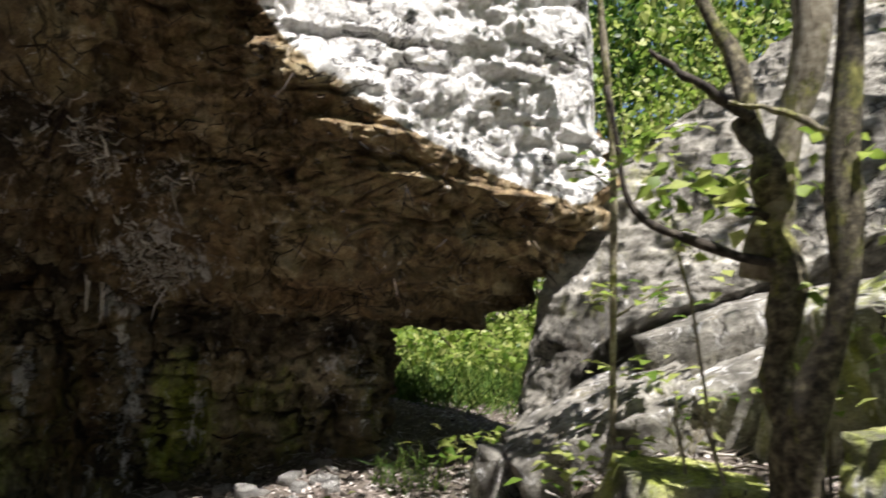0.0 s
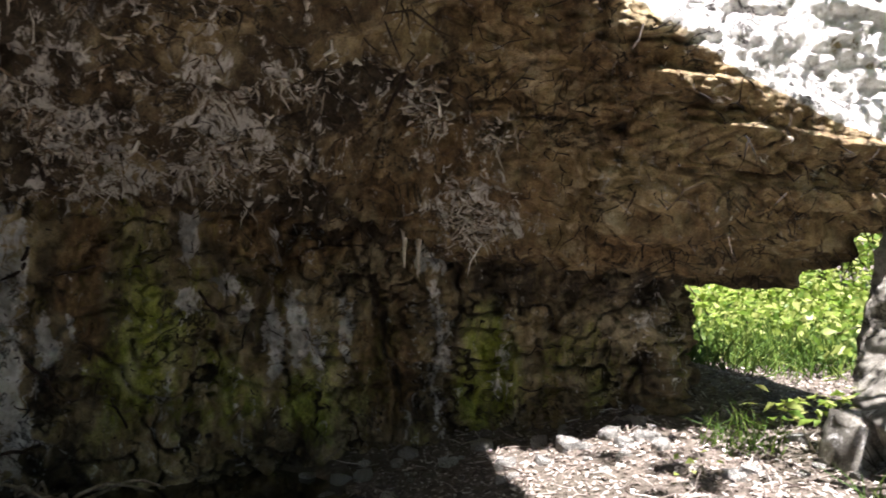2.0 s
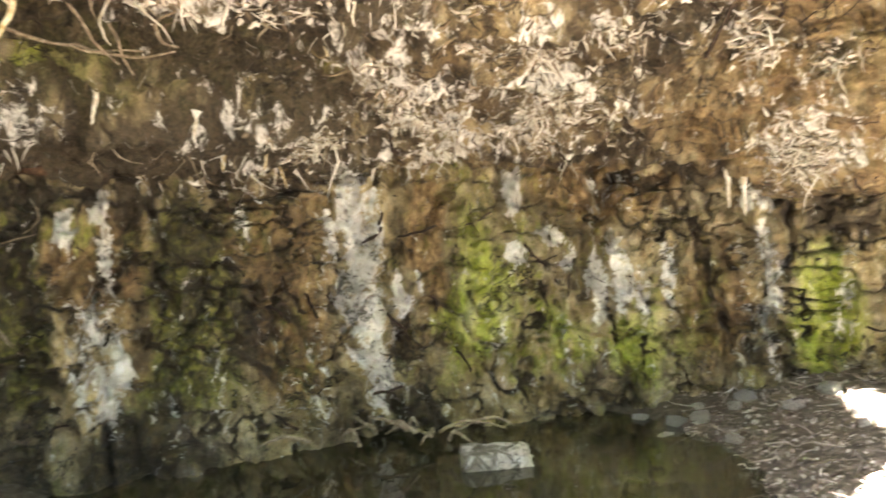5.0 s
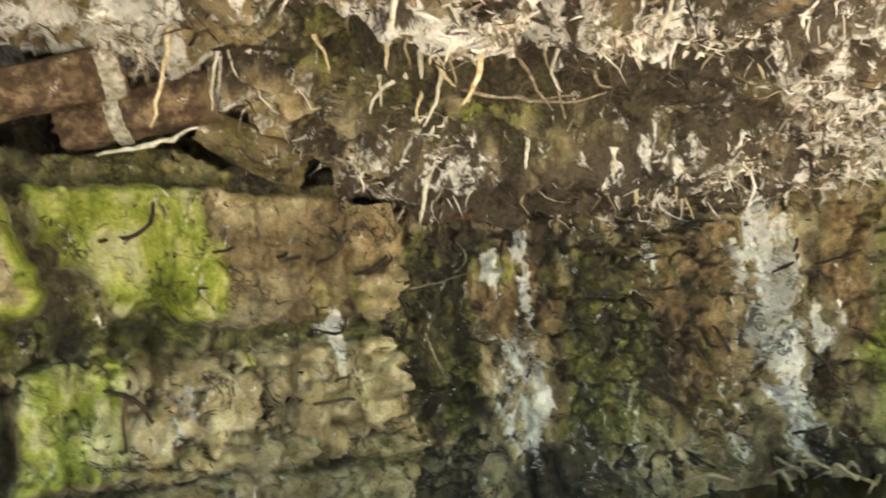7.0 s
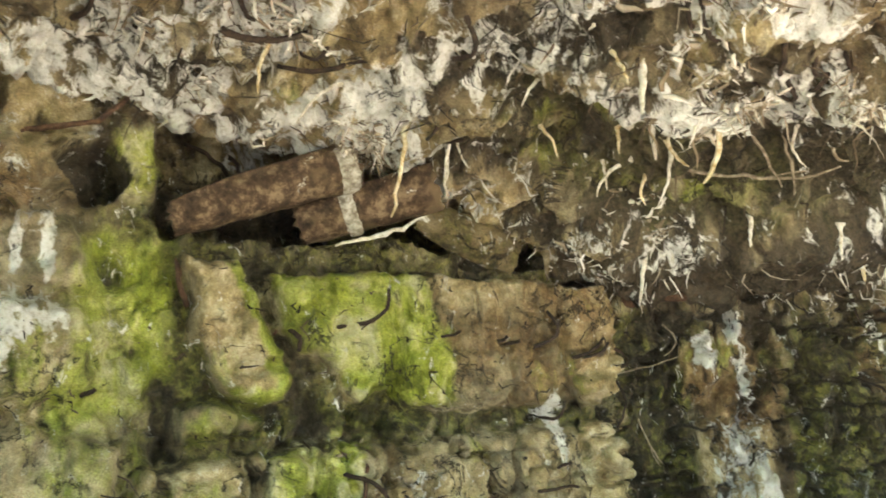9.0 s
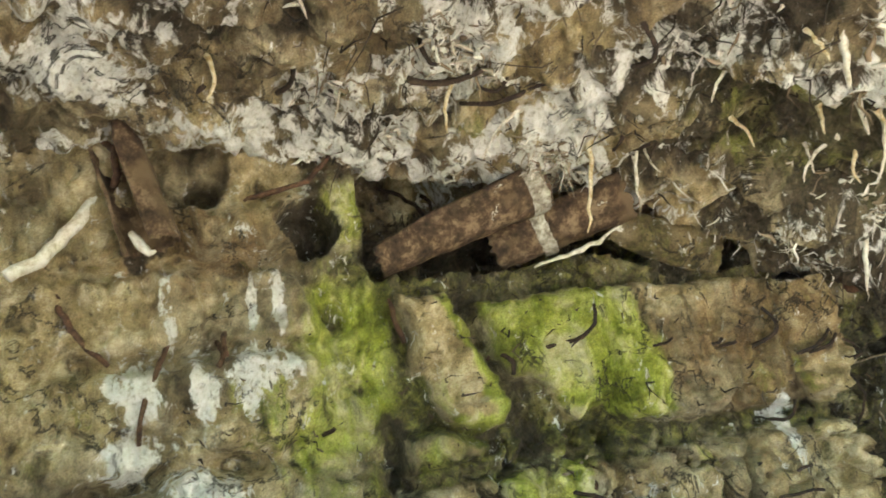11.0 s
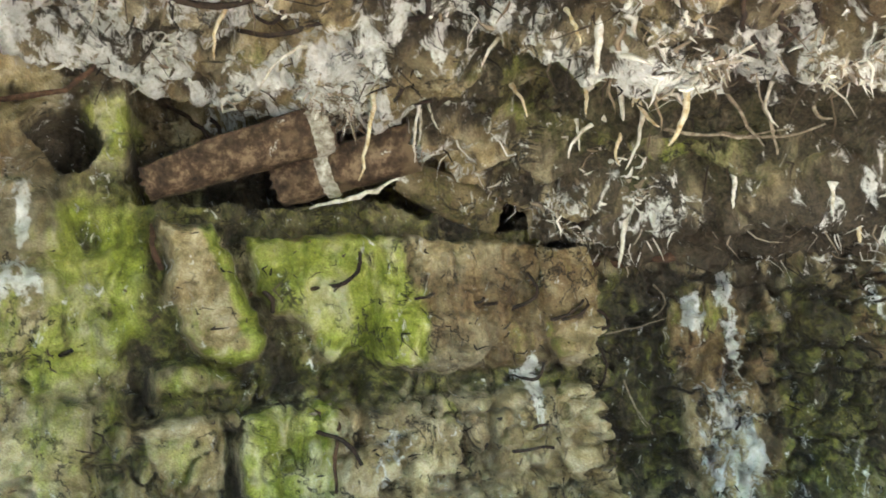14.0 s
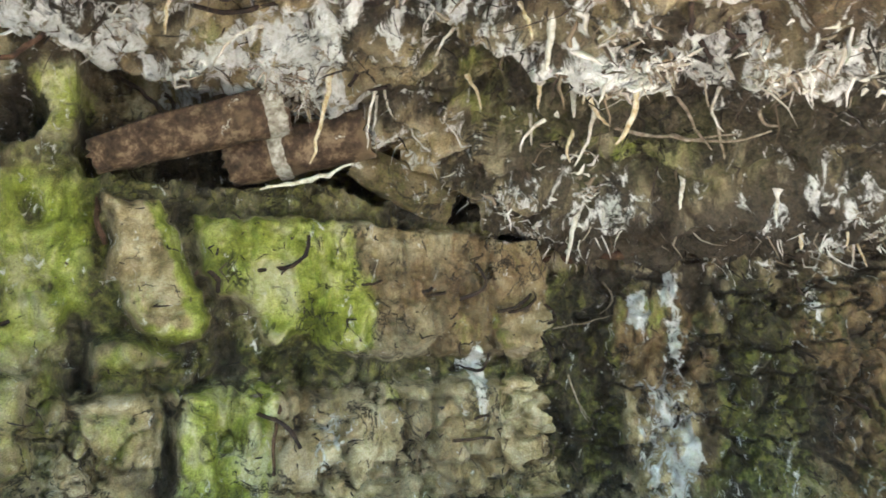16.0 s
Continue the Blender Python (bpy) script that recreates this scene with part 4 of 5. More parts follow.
def island_material(name, rough, *stops, thin=0.0):
    m, n, l, b = material(name, rough)
    g = n.new("ShaderNodeNewGeometry")
    col = ramp_node(m, g.outputs["Random Per Island"], *stops)
    col = mix_node(m, 0.5, col, ramp_node(m, noise_node(m, 0.02, 4), (0.3, (0.3, 0.3, 0.3)), (0.7, (0.7, 0.7, 0.7))), "OVERLAY")
    l.new(col, b.inputs["Base Color"])
    if thin:
        t = n.new("ShaderNodeBsdfTranslucent")
        x = n.new("ShaderNodeMixShader")
        x.inputs[0].default_value = thin
        l.new(col, t.inputs["Color"])
        l.new(b.outputs[0], x.inputs[1])
        l.new(t.outputs[0], x.inputs[2])
        l.new(x.outputs[0], n["Material Output"].inputs["Surface"])
    return m


def scatter_crust():
    rng = np.random.default_rng(7)
    area = (ROOF_U > 0.36) & (ROOF_U < 0.86)
    heap = smooth(0.0, 0.32, fbm(ROOF_PTS, 0.13, 3, 101))
    tuft = np.exp(-(((ROOF_U - 0.535) / 0.022) ** 2 + ((ROOF_T - 0.13) / 0.10) ** 2))
    weight = np.where(area, np.clip(ROOF_LIME + 0.5 * tuft + 0.12 * smooth(0.57, 0.6, ROOF_U) - 0.25, 0, 1) ** 2 * (0.02 + heap) * (0.07 + 0.40 * smooth(0.50, 0.56, ROOF_U) + 0.53 * smooth(0.60, 0.66, ROOF_U)), 0)
    flakes = island_material("calcite_flakes", 0.8, (0.0, (0.07, 0.05, 0.035)), (0.25, (0.26, 0.20, 0.13)), (0.5, (0.52, 0.47, 0.39)), (1.0, (0.86, 0.84, 0.80)))
    n = 7200
    pick = rng.choice(len(ROOF_PTS), n, p=weight / weight.sum())
    nrm = ROOF_NRM[pick]
    ways = rng.normal(size=(n, 3)) * (1, 1, 0.45)
    ways -= nrm * (ways * nrm).sum(1)[:, None] * 0.8
    bits("calcite_crust", ROOF_PTS[pick] + nrm * 0.006, ways, rng.gamma(2.2, 0.014, n) + 0.016, rng.uniform(0.004, 0.014, n), rng.uniform(-0.9, 0.9, n), flakes,
         "white and tan curled calcite crust on the slab underside", "mineral crust", 4, 0.3)
    n = 800
    pick = rng.choice(len(ROOF_PTS), n, p=weight / weight.sum())
    ways = ROOF_NRM[pick] * 0.3 + rng.normal(size=(n, 3)) * 0.25 + np.array((0, 0, -1))
    bits("calcite_drips", ROOF_PTS[pick] - ROOF_NRM[pick] * 0.006, ways, rng.gamma(2.0, 0.022, n) + 0.015, rng.uniform(0.003, 0.009, n), rng.uniform(-0.7, 0.7, n), flakes,
         "short white calcite drips hanging under the slab", "mineral crust", 5)
    n = 170
    edge = np.flatnonzero((ROOF_U > 0.47) & (ROOF_U < 0.76) & ((ROOF_T < 0.10) | (np.abs(ROOF_T - 0.30) < 0.03)))
    pick = rng.choice(edge, n)
    ways = ROOF_NRM[pick] * 0.5 + rng.normal(size=(n, 3)) * 0.5 + np.array((0, 0, -0.7))
    bits("hanging_roots", ROOF_PTS[pick], ways, rng.uniform(0.04, 0.14, n), rng.uniform(0.002, 0.0045, n), rng.uniform(-1.1, 1.1, n), flakes,
         "thin pale curling roots hanging from the ledge", "roots", 5)
    pick = rng.choice(np.flatnonzero((ROOF_U > 0.36) & (ROOF_U < 0.985)), 1500)
    ways = ROOF_NRM[pick] + rng.normal(size=(1500, 3)) * 0.8 + np.array((0, 0, -0.4))
    rootlet = island_material("dark_rootlets", 0.9, (0.0, (0.012, 0.009, 0.007)), (0.7, (0.05, 0.035, 0.024)), (1.0, (0.16, 0.12, 0.08)))
    bits("rootlets", ROOF_PTS[pick], ways, rng.gamma(2.2, 0.03, 1500) + 0.02, rng.uniform(0.002, 0.005, 1500), rng.uniform(-0.9, 0.9, 1500), rootlet,
         "fine dark roots and wire ends under the slab", "rootlets")
    i, j = rng.integers(int(WN * 0.30), int(WN * 0.87), 1300), rng.integers(60, 260, 1300)
    o, n = WALL_PTS[i, j], WALL_NRM[i, j]
    ways = n * 0.5 + rng.normal(size=(1300, 3)) * 0.8 + np.array((0, 0, -0.4))
    bits("wall_rootlets", o, ways, rng.gamma(2.0, 0.018, 1300) + 0.012, rng.uniform(0.002, 0.0055, 1300), rng.uniform(-0.9, 0.9, 1300), rootlet,
         "fine dark roots and wire ends on the wall", "rootlets")


scatter_crust()


# ---- rusted troughs and pipe stubs ----
def trough(a, b, radius, open_way, mat, label, sweep=200, taper=0.5):
    """A broken half pipe from a to b, open towards open_way."""
    a, b, w = Vector(a), Vector(b), Vector(open_way)
    along = (b - a).normalized()
    w = (w - along * w.dot(along)).normalized()
    side = along.cross(w)
    nu, nv = 40, 26
    v = []
    for shell in (1.0, 0.86):
        for i in range(nu):
            t = i / (nu - 1)
            r = radius * shell * (taper + (1 - taper) * t ** 0.8)
            for j in range(nv):
                ang = radians(-sweep / 2 + sweep * j / (nv - 1)) * (0.75 + 0.25 * min(1, t * 3))
                rough = 1 + 0.07 * noise.noise(Vector((t * 9, j * 0.3, shell * 3 + radius * 50)))
                jag = 0.03 * noise.noise(Vector((j * 0.55, radius * 40, 3))) * (1 if i in (0, nu - 1) else 0)
                v.append(a.lerp(b, t) + along * jag + (-w * math.cos(ang) + side * math.sin(ang)) * r * rough)
    idx = np.arange(2 * nu * nv).reshape(2, nu, nv)
    f = []
    for k in (0, 1):
        g = idx[k] if k == 0 else idx[k][:, ::-1]
        f.append(np.stack([g[:-1, :-1], g[:-1, 1:], g[1:, 1:], g[1:, :-1]], -1).reshape(-1, 4))
    for p, q in ((idx[0][0], idx[1][0]), (idx[1][-1], idx[0][-1]), (idx[1][:, 0], idx[0][:, 0]), (idx[0][:, -1], idx[1][:, -1])):
        f.append(np.stack([p[:-1], q[:-1], q[1:], p[1:]], -1))
    me = poly_mesh("rusted_trough", np.array([tuple(p) for p in v]), np.concatenate(f))
    even = np.ones(len(v))
    stains_and_shade(me, 0.1 * even, 0.25 * even, 0.7 * even, 0.45 * even)
    growth(me, 0 * even, 0.4 * even, 0.5 * even)
    ob = finish(new("rusted_trough", me), mat)
    return tagged(ob, label, "steel trough", "rusted steel in the wall")


lime_wash = iron_material("thin_lime_wash", (0.16, 0.135, 0.10), (0.36, 0.33, 0.27), (0.60, 0.58, 0.53))
lime_wash.node_tree.nodes["Principled BSDF"].inputs["Metallic"].default_value = 0.0


def streak_on(ob, a, b, radius, open_way, t0, t1):
    """A thin wavering calcite streak run down over the outside of a trough."""
    along = (b - a).normalized()
    w = Vector(open_way)
    w = (w - along * w.dot(along)).normalized()
    side = along.cross(w)
    verts = []
    for i in range(10):
        for j in range(22):
            ang = radians(-70 + 140 * j / 21)
            t = t0 + (t1 - t0) * i / 9 + 0.012 * noise.noise(Vector((j * 0.6, i * 0.4, t0 * 9)))
            lift = radius * (0.99 + 0.05 * math.sin(math.pi * i / 9) + 0.03 * noise.noise(Vector((j * 0.4, i * 0.5, 2))))
            verts.append(tuple(a.lerp(b, t) + (-w * math.cos(ang) + side * math.sin(ang)) * lift))
    ob_streak = finish(new("calcite_streak", grid_mesh("calcite_streak", np.array(verts), 10, 22)), lime_wash)
    ob_streak.parent = ob
    return tagged(ob_streak, "white calcite streak")


def rust_plate():
    m, n, l, b = material("flaking_rust", 0.9)
    col = ramp_node(m, noise_node(m, 0.07, 9, 0.75), (0.36, (0.020, 0.012, 0.007)), (0.5, (0.080, 0.048, 0.028)), (0.62, (0.25, 0.18, 0.11)))
    col = mix_node(m, edge_node(m, noise_node(m, 0.3, 4), 0.5, 0.62), col, (0.15, 0.105, 0.06))
    spots = edge_node(m, noise_node(m, 0.16, 6, 0.7), 0.66, 0.70)
    col = mix_node(m, spots, col, (0.6, 0.58, 0.52))
    l.new(col, b.inputs["Base Color"])
    l.new(bump_node(m, noise_node(m, 0.012, 5), 0.8, 0.006), b.inputs["Normal"])
    return m


flaking = rust_plate()


def beside(s, z, out):
    p, n = wall_at(s, 1.3)
    q = Vector(WALL_PTS[min(int(s / WALL_LEN * (WN - 1)), WN - 1), 200])
    return Vector((q.x + n.x * out, q.y + n.y * out, z))


gutter = trough(beside(5.45, 1.88, 0.02), beside(6.24, 2.08, 0.0), 0.125, (-0.6, 0.3, 0.75), flaking, "dark rusted half-pipe trough wedged under the roof", 165, 0.78)
streak_on(gutter, beside(5.45, 1.88, 0.02), beside(6.24, 2.08, 0.0), 0.130, (-0.6, 0.3, 0.75), 0.88, 0.985)
broken = trough(beside(6.02, 1.86, -0.06), beside(6.62, 1.96, 0.0), 0.12, (-0.7, 0.3, 0.6), flaking, "brown rusted broken trough with a white crusted rim", 180, 0.9)
streak_on(broken, beside(6.02, 1.86, -0.06), beside(6.62, 1.96, 0.0), 0.125, (-0.7, 0.3, 0.6), 0.32, 0.42)
rim = tube_object("rim_crust", arc(beside(6.12, 1.70, 0.03), beside(6.52, 1.79, 0.05), Vector((0, 0, -0.02)), 12), [0.004, 0.007, 0.006, 0.010, 0.008, 0.012, 0.013, 0.009, 0.012, 0.007, 0.006, 0.004], drip_white, 7, broken)
tagged(rim, "white calcite crust on the rim")
trough(beside(6.56, 1.86, -0.20), beside(7.02, 1.63, -0.12), 0.11, (-0.8, 0.3, -0.4), concrete, "brown corroded pipe fragment beside a dark socket", 230, 0.8)
stub = trough(beside(4.40, 2.56, 0.30), beside(4.53, 1.96, 0.22), 0.105, (0.5, -0.8, -0.2), flaking, "dark rusted open pipe stub hanging from the roof", 270, 0.85)
flake = tube_object("torn_rim", arc(beside(4.46, 2.02, 0.33), beside(4.54, 1.93, 0.26), Vector((0, 0, -0.03)), 8), [0.012, 0.016, 0.02, 0.018, 0.016, 0.012, 0.01, 0.005], drip_white, 7, stub)
tagged(flake, "torn white crusted rim")
tagged(tube_object("pale_pipe", arc(beside(4.40, 2.26, 0.16), beside(4.05, 1.90, 0.22), Vector((0.02, 0, -0.05)), 12), [0.025] * 12, drip_white), "pale bowed hanging root cased in calcite", "root")


# ---- rocks ----
def rock_mesh(name, size, seed, cut=0.78, detail=4):
    bm = bmesh.new()
    bmesh.ops.create_cube(bm, size=2)
    bmesh.ops.subdivide_edges(bm, edges=bm.edges[:], cuts=2 ** detail - 1, use_grid_fill=True)
    v = np.array([tuple(p.co) for p in bm.verts])
    ball = v / np.linalg.norm(v, axis=1, keepdims=True)
    v = v * cut + ball * (1 - cut)
    v = v * (1 + 0.16 * fbm(v + seed * 3.1, 1.1, 4, seed)[:, None]) * np.array(size)
    k = max(size)
    nrm = v / (np.linalg.norm(v, axis=1, keepdims=True) + 1e-6)
    v = v + nrm * (k * 0.10 * ridged(v + seed, 0.6 * k, 4, seed + 3) + k * 0.02 * fbm(v, 0.1 * k, 3, seed + 5))[:, None]
    for p, q in zip(bm.verts, v):
        p.co = q
    me = bpy.data.meshes.new(name)
    bm.to_mesh(me)
    bm.free()
    me.shade_smooth()
    return me, v, nrm


def rock(name, at, size, turn, seed, label, moss=0.0, lime=0.25, cut=0.78, detail=4):
    me, v, nrm = rock_mesh(name, size, seed, cut, detail)
    n = fbm(v, 0.3, 3, seed + 9)
    rot = np.array(Euler([radians(a) for a in turn]).to_matrix())
    up = (nrm @ rot.T)[:, 2]
    stains_and_shade(me, lime + 0.25 * n, moss * (0.5 + 0.5 * up) + 0.3 * n, np.full(len(v), 0.1), 0.15 + 0.2 * n)
    ob = finish(new(name, me), pale_stone)
    ob.matrix_world = pose(*at, *turn)
    return tagged(ob, label, "rock")


def build_leaning_slab():
    """The tilted plate on the far side of the gap, as a thick sheet between its lower and upper edges."""
    nu, nv = 260, 200
    low, _ = through_points([(1.62, 3.42, 0.13), (1.89, 3.33, 0.65), (2.21, 3.22, 0.89), (2.67, 3.03, 1.05), (3.46, 2.76, 1.41), (4.65, 2.3, 1.92)], nu)
    high, _ = through_points([(1.69, 3.58, 0.59), (2.0, 3.68, 1.37), (2.54, 3.77, 1.85), (3.14, 3.86, 2.27), (4.28, 4.04, 3.12), (5.76, 4.23, 4.13)], nu)
    t = np.linspace(0, 1, nv)[None, :, None]
    front = low[:, None] * (1 - t) + high[:, None] * t
    back = (front + np.array((0.22, 0.42, -0.25)))[:, ::-1]
    v = np.concatenate([front, back], 1)
    v = np.concatenate([v[:1] * 0.5 + v[:1].mean(1, keepdims=True) * 0.5, v], 0)
    nu, nv = v.shape[:2]
    v = v.reshape(-1, 3)
    n = normals_of(v, nu, nv)
    grain = v @ np.array([[0.8, 0.2, 0], [0, 1, 0], [0.6, 0, 1.4]])
    d = 0.055 * fbm(v, 0.5, 4, 91) + 0.028 * ridged(grain * (0.6, 1, 2), 0.25, 4, 93) + 0.012 * fbm(v, 0.05, 3, 95)
    me = grid_mesh("leaning_slab", v - n * d[:, None], nu, nv, True)
    f = fbm(v, 0.3, 4, 97)
    lines = fbm(grain * (0.5, 1, 2.2), 0.18, 4, 99)
    stains_and_shade(me, -0.05 + 0.5 * lines, 0.12 + 0.3 * f, np.full(len(v), 0.1), 0.28 - 0.8 * lines)
    tagged(finish(new("leaning_slab", me), pale_stone), "large tilted grey stone slab leaning beside the gap", "rock")


build_leaning_slab()
rock("boulder", (1.52, 3.17, 0.18), (0.11, 0.10, 0.16), (10, 5, 20), 3, "small rounded grey boulder at the foot of the slab", detail=3)
rock("boulder", (1.94, 2.99, 0.34), (0.38, 0.24, 0.22), (8, -28, -14), 5, "grey layered boulder below the tilted slab", cut=0.9)
rock("boulder", (2.46, 2.71, 0.47), (0.50, 0.30, 0.25), (5, -20, -24), 8, "broad pale grey broken boulder under the slab", cut=0.9)
rock("boulder", (2.58, 2.94, 0.77), (0.45, 0.2, 0.16), (0, -16, -20), 12, "pale cracked rock wedged under the slab", cut=0.9)
rock("boulder", (2.75, 2.15, 0.60), (0.42, 0.38, 0.42), (0, -10, 20), 15, "mossy grey boulder beside the tree", moss=0.7)
rock("boulder", (1.92, 2.22, 0.26), (0.30, 0.20, 0.16), (0, 8, -20), 18, "low moss-covered boulder on the forest floor", moss=1.1, lime=0.0)
rock("boulder", (2.30, 1.62, 0.42), (0.26, 0.22, 0.20), (0, 5, 30), 21, "moss-covered stone beside the tree foot", moss=1.0, lime=0.1)
rock("block", (-1.46, 3.22, -0.16), (0.15, 0.08, 0.06), (4, 4, 24), 24, "pale squared stone block lying in the puddle", lime=0.4, cut=0.92, detail=3)


def small_stones():
    rng = random.Random(5)
    kinds = [rock_mesh("stone", (rng.uniform(0.7, 1.2), rng.uniform(0.6, 1.0), rng.uniform(0.4, 0.7)), 40 + k, 0.7, 3)[0] for k in range(5)]
    for me in kinds:
        k = len(me.vertices)
        stains_and_shade(me, np.full(k, 0.5), np.full(k, 0.05), np.full(k, 0.1), np.full(k, 0.1))
        me.materials.append(pale_stone)
    spots = [(-0.58, 3.90), (-0.36, 4.0), (0.02, 3.95), (0.30, 3.84), (0.42, 3.70), (-0.75, 3.75), (-0.15, 3.80), (0.62, 3.72), (-0.95, 3.85), (0.12, 3.62)]
    spots += [(rng.uniform(-1.0, 0.9), rng.uniform(3.4, 4.05)) for _ in range(40)] + [(rng.uniform(-3.2, -1.2), rng.uniform(2.6, 3.9)) for _ in range(30)]
    spots += [(rng.uniform(0.2, 2.0), rng.uniform(2.0, 3.6)) for _ in range(25)]
    for i, (x, y) in enumerate(spots):
        r = rng.uniform(0.035, 0.06) if i < 10 else rng.uniform(0.012, 0.04)
        ob = new("stone", rng.choice(kinds))
        ob.matrix_world = pose(x, y, ground_z(x, y) + r * 0.25, rng.uniform(-15, 15), rng.uniform(-15, 15), rng.uniform(0, 360)) @ Matrix.Scale(r, 4)
        tagged(ob, "pale broken stone lying on the earth", "stone", "stones along the wall foot")


small_stones()


# ---- plants ----
bark = iron_material("grey_brown_bark", (0.03, 0.025, 0.016), (0.13, 0.11, 0.07), (0.36, 0.32, 0.20))
pale_bark = iron_material("pale_smooth_bark", (0.18, 0.15, 0.10), (0.34, 0.30, 0.21), (0.50, 0.45, 0.34))
for mat in (bark, pale_bark):
    mat.node_tree.nodes["Principled BSDF"].inputs["Metallic"].default_value = 0.0
for mat in (bark, pale_bark):
    shader = mat.node_tree.nodes["Principled BSDF"]
    plain = shader.inputs["Base Color"].links[0].from_socket
    mossy = edge_node(mat, noise_node(mat, 0.16, 6, 0.7, 0.3, 2.0), 0.50, 0.60)
    tinted = mix_node(mat, mossy, plain, ramp_node(mat, noise_node(mat, 0.02, 5), (0.36, (0.06, 0.07, 0.012)), (0.62, (0.36, 0.35, 0.10))))
    mat.node_tree.links.new(tinted, shader.inputs["Base Color"])
    ridge = bump_node(mat, noise_node(mat, 0.018, 6, 0.7, 0.5, 4.0), 1.0, 0.02, shader.inputs["Normal"].links[0].from_socket)
    mat.node_tree.links.new(ridge, shader.inputs["Normal"])
spring_leaf = island_material("spring_leaf", 0.5, (0.0, (0.10, 0.19, 0.022)), (0.5, (0.28, 0.38, 0.065)), (1.0, (0.54, 0.57, 0.20)), thin=0.5)
wood_leaf = island_material("woodland_leaf", 0.5, (0.0, (0.025, 0.06, 0.010)), (0.6, (0.07, 0.15, 0.02)), (1.0, (0.16, 0.26, 0.05)), thin=0.4)
dry_leaf = island_material("dry_leaf", 0.9, (0.0, (0.06, 0.045, 0.036)), (0.35, (0.24, 0.195, 0.165)), (0.7, (0.44, 0.385, 0.34)), (1.0, (0.66, 0.62, 0.57)))


def leaves(name, at, size, mat, rng, up=0.6):
    """One mesh of folded leaves at the rows of at."""
    n = len(at)
    nrm = rng.normal(size=(n, 3)) * (1 - up) + np.array((0, 0, up))
    nrm /= np.linalg.norm(nrm, axis=1, keepdims=True)
    along = np.cross(nrm, rng.normal(size=(n, 3)))
    along /= np.linalg.norm(along, axis=1, keepdims=True)
    side = np.cross(nrm, along)
    s = (size * rng.uniform(0.6, 1.3, n))[:, None]
    c = [at, at + along * s * 0.55, at + along * s]
    v = np.stack([c[0], c[0] + along * s * 0.4 + side * s * 0.3 + nrm * s * 0.08, c[2] - nrm * s * 0.12, c[0] + along * s * 0.4 - side * s * 0.3 + nrm * s * 0.08, c[1]], 1).reshape(-1, 3)
    b = np.arange(n)[:, None] * 5
    f = np.concatenate([b + np.array([[0, 4, 1]]), b + np.array([[1, 4, 2]]), b + np.array([[0, 3, 4]]), b + np.array([[4, 3, 2]])])
    return finish(new(name, poly_mesh(name, v, f)), mat)


def clumps(centre, spread, count, per, tight, rng):
    c = np.array(centre) + rng.normal(size=(count, 3)) * np.array(spread)
    return np.repeat(c, per, 0) + rng.normal(size=(count * per, 3)) * tight


def empty(name, at):
    ob = new(name)
    ob.location = at
    return ob


def limb(name, root, points, r0, r1, mat, sides=10):
    pts, _ = through_points(points, 26)
    k = np.linspace(0, 1, 26)
    w = np.stack([(0.7 if r0 > 0.045 and r0 < 0.07 else 0.35) * r0 * vnoise(np.stack([k * 9, 0 * k + i * 7, 0 * k + r0 * 900], 1)) for i in range(3)], 1)
    rad = (r0 + (r1 - r0) * k) * (1 + 0.32 * vnoise(np.stack([k * 14, 0 * k + 3, 0 * k + r0 * 700], 1)))
    v, f, ends = tube([Vector(p) - root.location for p in pts + w], rad, sides)
    me = bpy.data.meshes.new(name)
    me.from_pydata(v, [], f + ends)
    me.shade_smooth()
    ob = finish(new(name, me), mat)
    ob.parent = root
    return ob


def crown(root, at, size, mat, rng, up=0.6):
    ob = leaves("crown", at - np.array(root.location), size, mat, rng, up)
    ob.parent = root
    return ob


